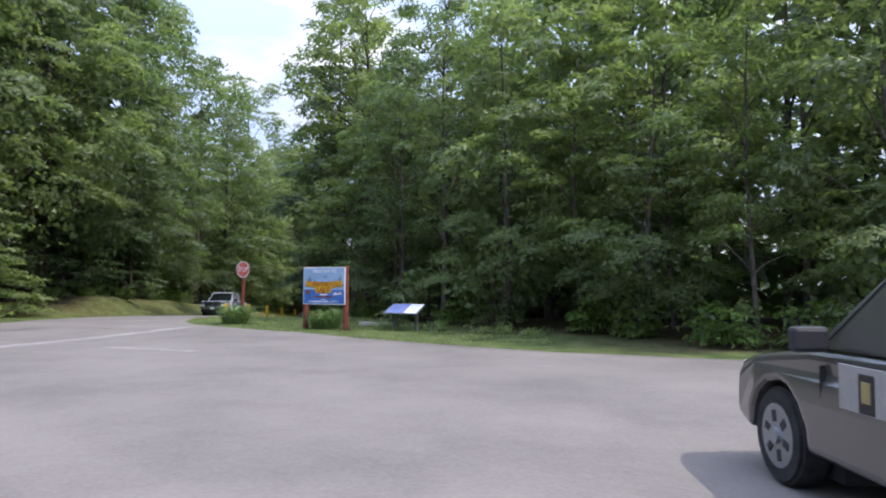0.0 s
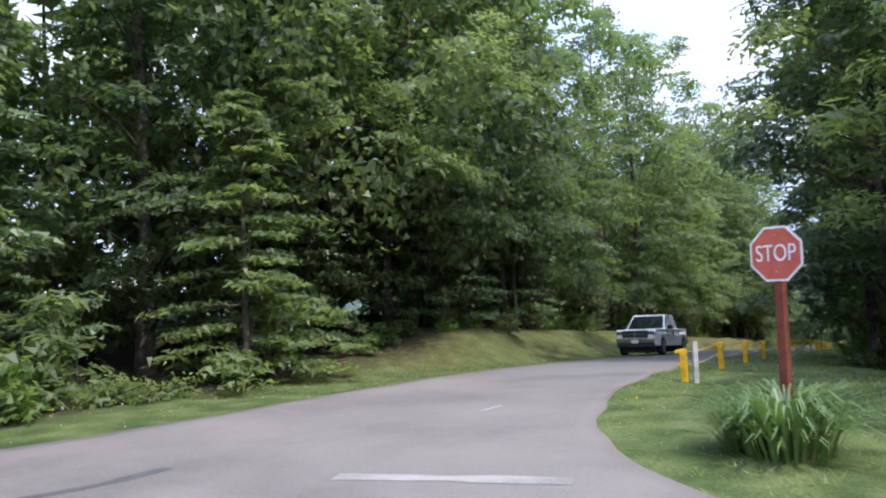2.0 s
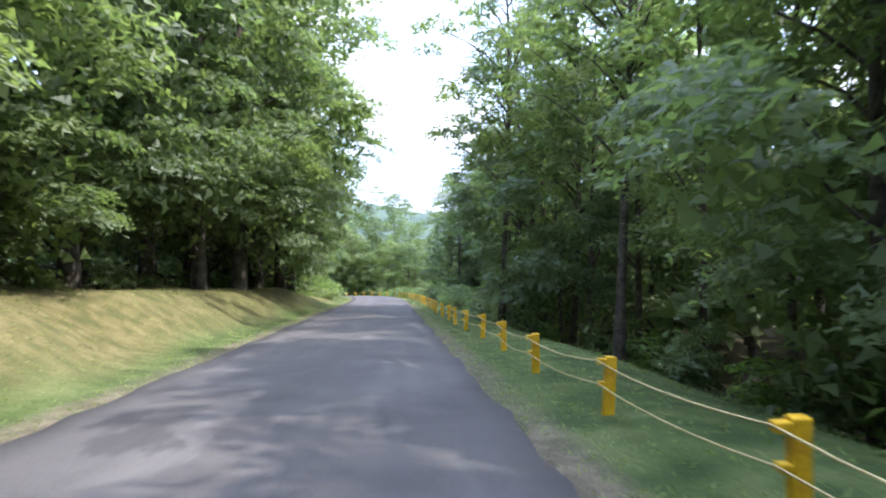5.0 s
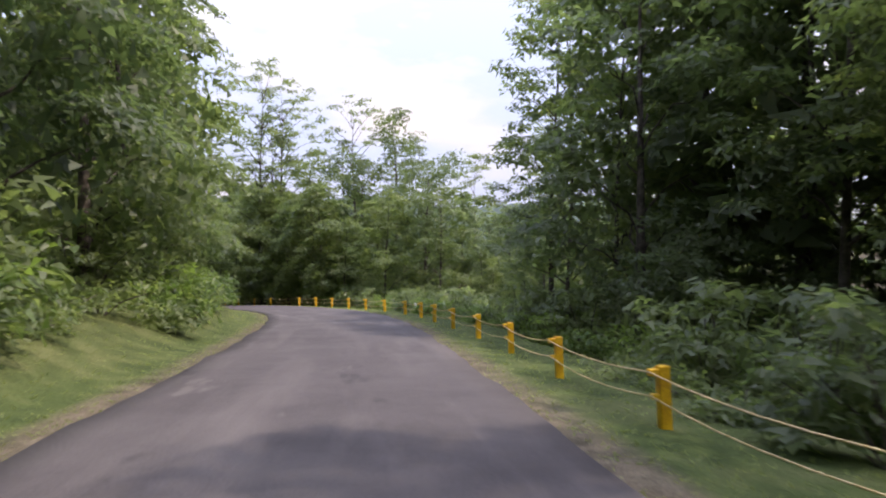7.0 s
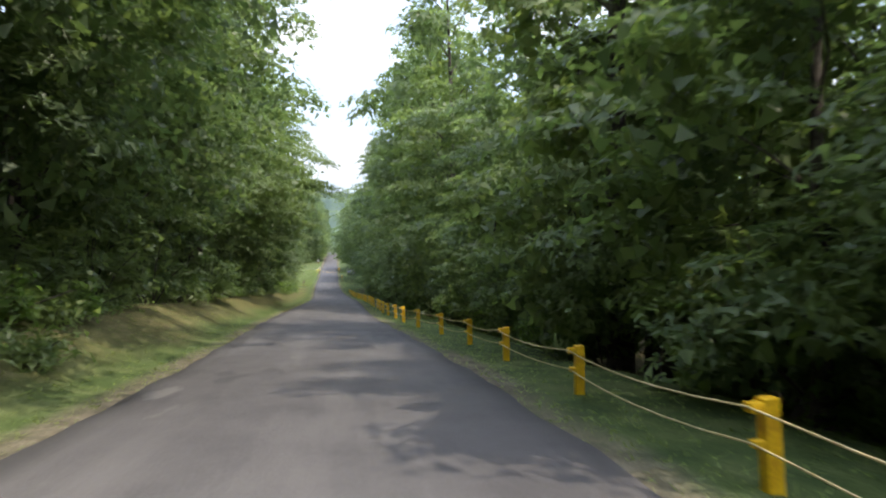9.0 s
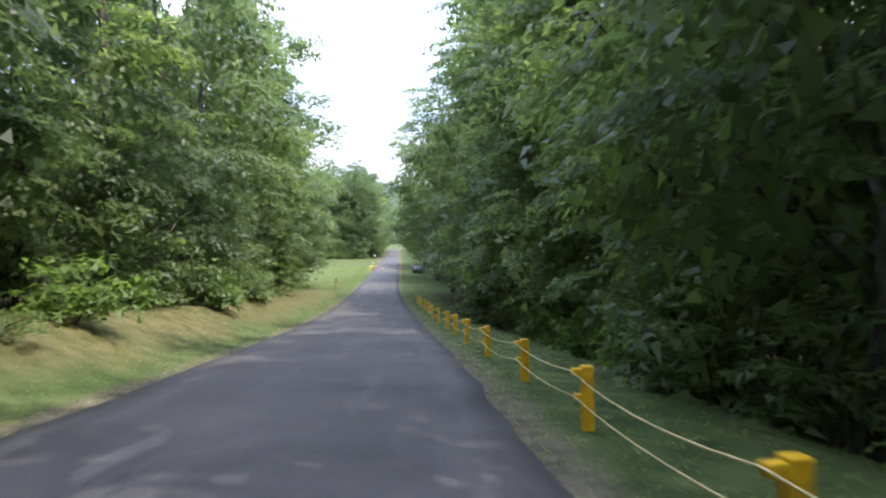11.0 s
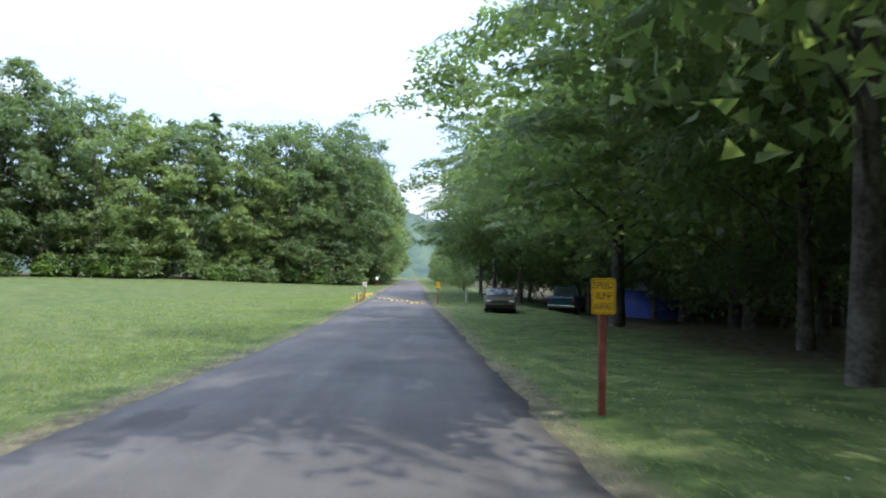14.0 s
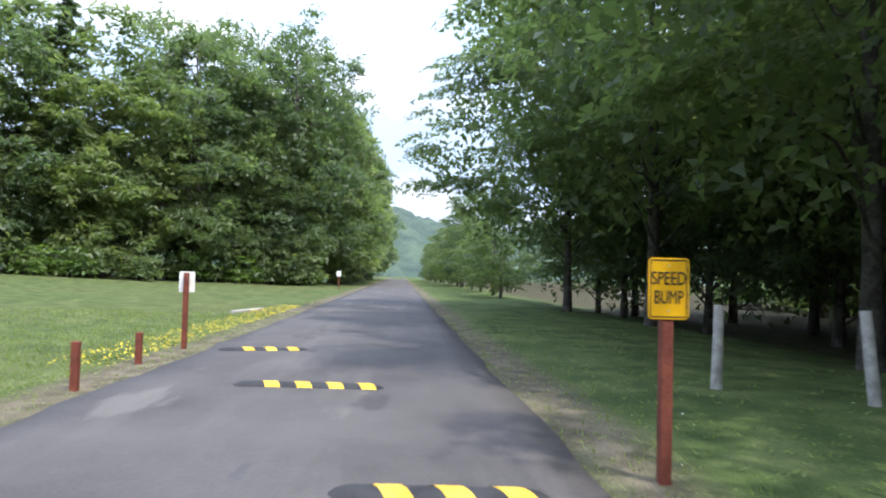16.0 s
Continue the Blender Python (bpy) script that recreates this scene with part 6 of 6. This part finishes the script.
def quad_panel(pts, off, name, mat, parent):
    """A thin pane over four places, lifted off by a small way."""
    p = [Vector(q) for q in pts]
    n = (p[1] - p[0]).cross(p[3] - p[0]).normalized()
    bm = bmesh.new()
    a = [bm.verts.new(q + n * off) for q in p]
    b = [bm.verts.new(q - n * 0.01) for q in p]
    bm.faces.new(a)
    for i in range(4):
        bm.faces.new((a[i], b[i], b[(i + 1) % 4], a[(i + 1) % 4]))
    bmesh.ops.recalc_face_normals(bm, faces=bm.faces)
    return part(name, bm, mat, parent)


def vehicle(kind, m, paint, label, category, lower=None):
    """Front towards +x. kind: suv, pickup or sedan."""
    car = empty(kind if kind != "suv" else "sport_utility_vehicle", m, label, category)
    if kind == "sedan":
        L, W, r, wx = 5.1, 1.86, 0.325, (-1.42, 1.42)
        belt, roof, sill, nose, tail = 0.93, 1.41, 0.24, 2.5, -2.6
        top = [(2.52, 0.62), (2.46, 0.72), (1.15, 0.93), (-1.65, 0.96), (-2.5, 0.90), (-2.6, 0.78)]
        cab = [(1.12, 0.90), (0.28, 1.38), (-0.05, 1.41), (-1.0, 1.40), (-1.25, 1.36), (-1.98, 0.94)]
        pillars = (1.12, 0.28, -1.25, -1.98)
    elif kind == "pickup":
        L, W, r, wx = 5.8, 1.98, 0.40, (-1.78, 1.80)
        belt, roof, sill, nose, tail = 1.18, 1.90, 0.42, 2.85, -2.9
        top = [(2.86, 0.80), (2.84, 1.06), (2.66, 1.16), (1.30, 1.22), (-0.85, 1.24), (-2.88, 1.24), (-2.9, 1.1)]
        cab = [(1.32, 1.18), (0.62, 1.84), (0.40, 1.90), (-0.62, 1.90), (-0.80, 1.82), (-0.88, 1.20)]
        pillars = (1.32, 0.62, -0.80, -0.88)
    else:
        L, W, r, wx = 4.85, 1.89, 0.37, (-1.42, 1.45)
        belt, roof, sill, nose, tail = 1.06, 1.75, 0.34, 2.3, -2.4
        top = [(2.30, 0.60), (2.26, 0.76), (2.12, 0.87), (1.85, 0.95), (1.45, 1.01), (0.98, 1.06), (-2.34, 1.14), (-2.42, 1.0)]
        cab = [(1.02, 1.08), (0.22, 1.68), (-0.02, 1.74), (-2.0, 1.74), (-2.16, 1.68), (-2.36, 1.10)]
        pillars = (1.02, 0.22, -2.16, -2.36)
    h = W / 2
    ra = r * 1.22
    bottom = [(tail + 0.05, sill + 0.12), (wx[0] - ra, sill)] + arch(wx[0], ra, sill)[::-1][1:-1] + [(wx[0] + ra, sill), (wx[1] - ra, sill)] + arch(wx[1], ra, sill)[::-1][1:-1] + [(wx[1] + ra, sill), (nose - 0.02, sill + 0.06)]
    prof = bottom + top

    def taper(x, z):
        side = 1 - 0.05 * max(0, (z - sill - 0.35)) / 0.6
        ends = 1 - 0.14 * max(0, (abs(x) - L / 2 + 0.5) / 0.5) ** 2
        return side * ends

    body = part("body", shell(prof, h, taper, 0.03 if kind == "sedan" else 0.06), paint, car)
    if lower:
        for sy in (-1, 1):
            bm = bmesh.new()
            box(bm, 0.02, sy * (h - 0.005), sill + 0.12, wx[1] - wx[0] - 2 * ra - 0.02, 0.03, 0.22, 0.01)
            part("lower_panel", bm, lower, car, "pale lower body panel")
    zb, zr = belt, roof

    def cab_taper(x, z):
        return 0.93 - 0.17 * max(0, (z - zb)) / (zr - zb)

    if kind == "pickup":
        bm = bmesh.new()
        box(bm, -1.86, 0, 1.235, 1.90, W - 0.34, 0.04)
        part("bed_floor", bm, TRIM, car, "dark open load bed")
    cabin = part("cabin", shell(cab, h, cab_taper, 0.03), paint, car)
    # panes
    x0, x1, x2, x3 = pillars
    zt = roof - 0.10

    def side_y(z):
        return h * (0.93 - 0.17 * max(0, z - zb) / (zr - zb))

    def px(z, front):
        a, b = ((x0, zb), (x1, roof - 0.04)) if front else ((x3, zb), (x2, roof - 0.05))
        return a[0] + (b[0] - a[0]) * (z - a[1]) / (b[1] - a[1])

    zl = zb + 0.04
    cuts = {"sedan": (-0.42,), "pickup": (0.10,), "suv": (-0.25, -1.30)}[kind]
    xs = [None, *cuts, None]
    for sy in (-1, 1):
        for k in range(len(xs) - 1):
            def fx(z, v, front):
                return v if v is not None else px(z, front) + (-0.10 if front else 0.10)
            a, b = xs[k], xs[k + 1]
            q = [(fx(zl, a, True) - (0.03 if a is not None else 0), sy * side_y(zl), zl), (fx(zt, a, True) - (0.03 if a is not None else 0), sy * side_y(zt), zt),
                 (fx(zt, b, False) + (0.03 if b is not None else 0), sy * side_y(zt), zt), (fx(zl, b, False) + (0.03 if b is not None else 0), sy * side_y(zl), zl)]
            quad_panel(q if sy > 0 else q[::-1], 0.006, "side_window", GLASS, cabin)
        # mirror and handles
        bm = bmesh.new()
        box(bm, x0 - 0.28, sy * (h + 0.10), zb + 0.10, 0.12, 0.24, 0.17 if kind != "sedan" else 0.12, 0.03)
        part("mirror", bm, TRIM if kind != "sedan" else paint, car)
        for k, c in enumerate((x0 - 1.15, x0 - 2.2)[: 1 if kind == "pickup" else 2]):
            bm = bmesh.new()
            box(bm, c, sy * (h * 0.985), zb - 0.12, 0.18, 0.04, 0.035, 0.01)
            part("door_handle", bm, TRIM, car)
        for c in (x0 - 0.22, *(v for v in cuts), px(zl, False) + 0.02):
            bm = bmesh.new()
            box(bm, c, sy * (h * 0.972), (sill + zb) / 2 + 0.06, 0.01, 0.05, (zb - sill) * 0.6)
            part("door_seam", bm, TRIM, car)
    wy = lambda z, k: k * side_y(z) * 0.90  # noqa: E731
    f0, f1 = zb + 0.05, roof - 0.10
    quad_panel([(px(f0, True), wy(f0, -1), f0), (px(f0, True), wy(f0, 1), f0), (px(f1, True), wy(f1, 1), f1), (px(f1, True), wy(f1, -1), f1)], 0.012, "windscreen", GLASS, cabin)
    quad_panel([(px(f0, False), wy(f0, 1), f0), (px(f0, False), wy(f0, -1), f0), (px(f1, False), wy(f1, -1), f1), (px(f1, False), wy(f1, 1), f1)], 0.012, "rear_window", GLASS, cabin)
    for x in wx:
        for sy in (-1, 1):
            wheel(car, x, sy * (h - 0.13), r, 0.24, sy)
        bm = bmesh.new()
        box(bm, x, 0, r * 1.05, 2 * ra * 0.98, W - 0.54, r * 1.5)
        part("wheel_housing", bm, TRIM, car)
    # front
    bm = bmesh.new()
    box(bm, nose - 0.02, 0, sill + (0.26 if kind == "pickup" else 0.20), 0.16, W * 0.90, 0.16 if kind == "pickup" else 0.22, 0.03)
    part("front_bumper", bm, CHROME if kind == "pickup" else paint, car)
    if kind == "pickup":
        bm = bmesh.new()
        box(bm, nose - 0.05, 0, sill + 0.06, 0.16, W * 0.86, 0.22, 0.03)
        part("valance", bm, TRIM, car, "dark lower front panel")
    bm = bmesh.new()
    gz = sill + (0.53 if kind == "pickup" else 0.42)
    gh = 0.34 if kind == "pickup" else 0.15
    box(bm, nose - 0.005, 0, gz, 0.06, W * (0.60 if kind == "pickup" else 0.52), gh, 0.02)
    g = part("grille", bm, TRIM, car)
    for bx in (((0, 0, 0.05, gh), (0, 0, W * 0.5, 0.035)) if kind == "pickup" else ((0, gh * 0.5, W * 0.52, 0.025),)):
        bm = bmesh.new()
        box(bm, nose + 0.03, bx[0], gz + bx[1], 0.02, bx[2], bx[3], 0.004)
        part("grille_bar", bm, CHROME, g)
    for sy in (-1, 1):
        bm = bmesh.new()
        box(bm, nose - 0.06, sy * W * 0.355, gz + 0.02, 0.12, 0.32, 0.22 if kind == "pickup" else 0.10 if kind == "sedan" else 0.16, 0.025)
        part("headlight", bm, LAMP if kind != "pickup" else SMOKED, car)
        bm = bmesh.new()
        box(bm, nose - 0.13, sy * W * 0.437, gz + 0.01, 0.10, 0.06, 0.12, 0.012)
        part("indicator", bm, AMBER, car)
        bm = bmesh.new()
        box(bm, tail + 0.05, sy * W * 0.42, sill + 0.58, 0.08, 0.16, 0.30 if kind != "sedan" else 0.16, 0.015)
        part("tail_light", bm, TAIL, car)
    bm = bmesh.new()
    box(bm, tail - 0.03, 0, sill + 0.16, 0.14, W * 0.92, 0.16, 0.03)
    part("rear_bumper", bm, CHROME if kind == "pickup" else paint, car)
    if kind == "sedan":
        bm = bmesh.new()
        box(bm, nose + 0.065, 0, sill + 0.29, 0.02, W * 0.88, 0.035, 0.006)
        part("chrome_strip", bm, CHROME, car)
    else:
        bm = bmesh.new()
        box(bm, nose + 0.07, 0, sill + 0.20, 0.012, 0.32, 0.14, 0.004)
        part("number_plate", bm, SIGN_WHITE, car)
    return car


suv = vehicle("suv", pose(4.70 + 0.92, -0.06 - 1.45, ground_z(5.6, -1.5) + 0.036, 0, 0, 90), car_paint("pewter_paint", (0.115, 0.11, 0.10), 0.5), "grey-brown sport utility vehicle with a door emblem on the apron", "car")
for nm, cx, cz, w, hh, m in (("door_emblem", 0.22, 0.84, 0.70, 0.36, plain("silver_film", (0.27, 0.265, 0.25), 0.5)), ("emblem_badge", 0.27, 0.86, 0.16, 0.24, BLACK), ("emblem_badge", 0.27, 0.87, 0.09, 0.13, plain("badge_gold", (0.30, 0.24, 0.10), 0.5))):
    bm = bmesh.new()
    y0 = {0.70: 0.938, 0.16: 0.943, 0.09: 0.948}[w]
    box(bm, cx, y0 - 0.006 + 0.004, cz, w, 0.02, hh, 0.004)
    part(nm, bm, m, suv)
tx, ty = -14.4, 44.6
vehicle("pickup", pose(tx - 0.05, ty + 2.85, ground_z(tx, ty + 2.85) + 0.05, 0, 0, -90.5) @ pose(0, 0, 0, 0, -3.5, 0), car_paint("white_paint", (0.68, 0.68, 0.67), 0.0), "white pickup truck with a dark grille on the lane", "car")
ax = Vector((0.414, -0.91)).normalized()
c = Vector((-133.4, 365.6)) - ax * 2.5
vehicle("sedan", pose(c.x, c.y, ground_z(c.x, c.y) + 0.0, 0, 0, math.degrees(math.atan2(ax.y, ax.x))), car_paint("maroon_paint", (0.034, 0.014, 0.016), 0.5), "dark maroon sedan parked on the lawn", "car")
c = Vector((-133.5, 376.8))
vehicle("pickup", pose(c.x, c.y, ground_z(c.x, c.y), 0, 0, 102), car_paint("teal_paint", (0.012, 0.05, 0.075), 0.4), "dark blue-green pickup truck parked under the trees", "car")


# ---------------------------------------------------------------- campground
def tent(x, y, turn, scale):
    z = ground_z(x, y)
    t = empty("dome_tent", pose(x, y, z - 0.03, 0, 0, turn) @ Matrix.Scale(scale, 4), "blue and white dome tent under the trees", "tent")
    vs, n, k = [], 12, 24
    for i in range(n + 1):
        a = i / n * math.pi / 2
        for j in range(k):
            b = 2 * math.pi * j / k
            q = 1 + 0.10 * math.cos(4 * b)
            vs.append((1.5 * q * math.cos(a) * math.cos(b), 1.3 * q * math.cos(a) * math.sin(b), 1.6 * math.sin(a) ** 0.9))
    idx = np.arange((n + 1) * k).reshape(n + 1, k)
    nx = np.roll(idx, -1, 1)
    f = np.stack([idx[:-1], nx[:-1], nx[1:], idx[1:]], -1)
    low, high = f[:6].reshape(-1, 4), f[6:].reshape(-1, 4) - 6 * k
    link("canopy", arrays("canopy", vs[: 7 * k], low, True), plain("blue_nylon", (0.03, 0.06, 0.28), 0.55), t, "blue nylon walls")
    link("fly", arrays("fly", np.array(vs[6 * k :]) * [1.02, 1.02, 1.01], high, True), plain("pale_nylon", (0.45, 0.48, 0.62), 0.55), t, "pale rain fly")


tent(-128.5, 380.0, 20, 1.6)


def picnic_table(x, y, turn):
    t = empty("picnic_table", pose(x, y, ground_z(x, y), 0, 0, turn), "weathered wooden picnic table on the lawn", "picnic table", "picnic tables")
    for k in range(5):
        bm = bmesh.new()
        box(bm, 0, -0.3 + 0.15 * k, 0.75, 1.8, 0.14, 0.04, 0.006)
        part("top_board", bm, GREY_WOOD, t)
    for sy in (-1, 1):
        bm = bmesh.new()
        box(bm, 0, sy * 0.68, 0.45, 1.8, 0.25, 0.04, 0.006)
        part("bench", bm, GREY_WOOD, t)
        for sx in (-0.65, 0.65):
            bm = bmesh.new()
            cyl(bm, (sx, sy * 0.25, 0.74), (sx, sy * 0.62, 0), 0.04, seg=6)
            part("leg", bm, GREY_WOOD, t)
    for sx in (-0.65, 0.65):
        bm = bmesh.new()
        box(bm, sx, 0, 0.41, 0.05, 1.5, 0.09, 0.006)
        part("brace", bm, GREY_WOOD, t)


for s, d, a in ((452, 17, 20), (446, 22, 70), (431, 20, 40), (424, 27, 10), (470, 22, 50)):
    picnic_table(*sd_place(float(s), float(d)), a)
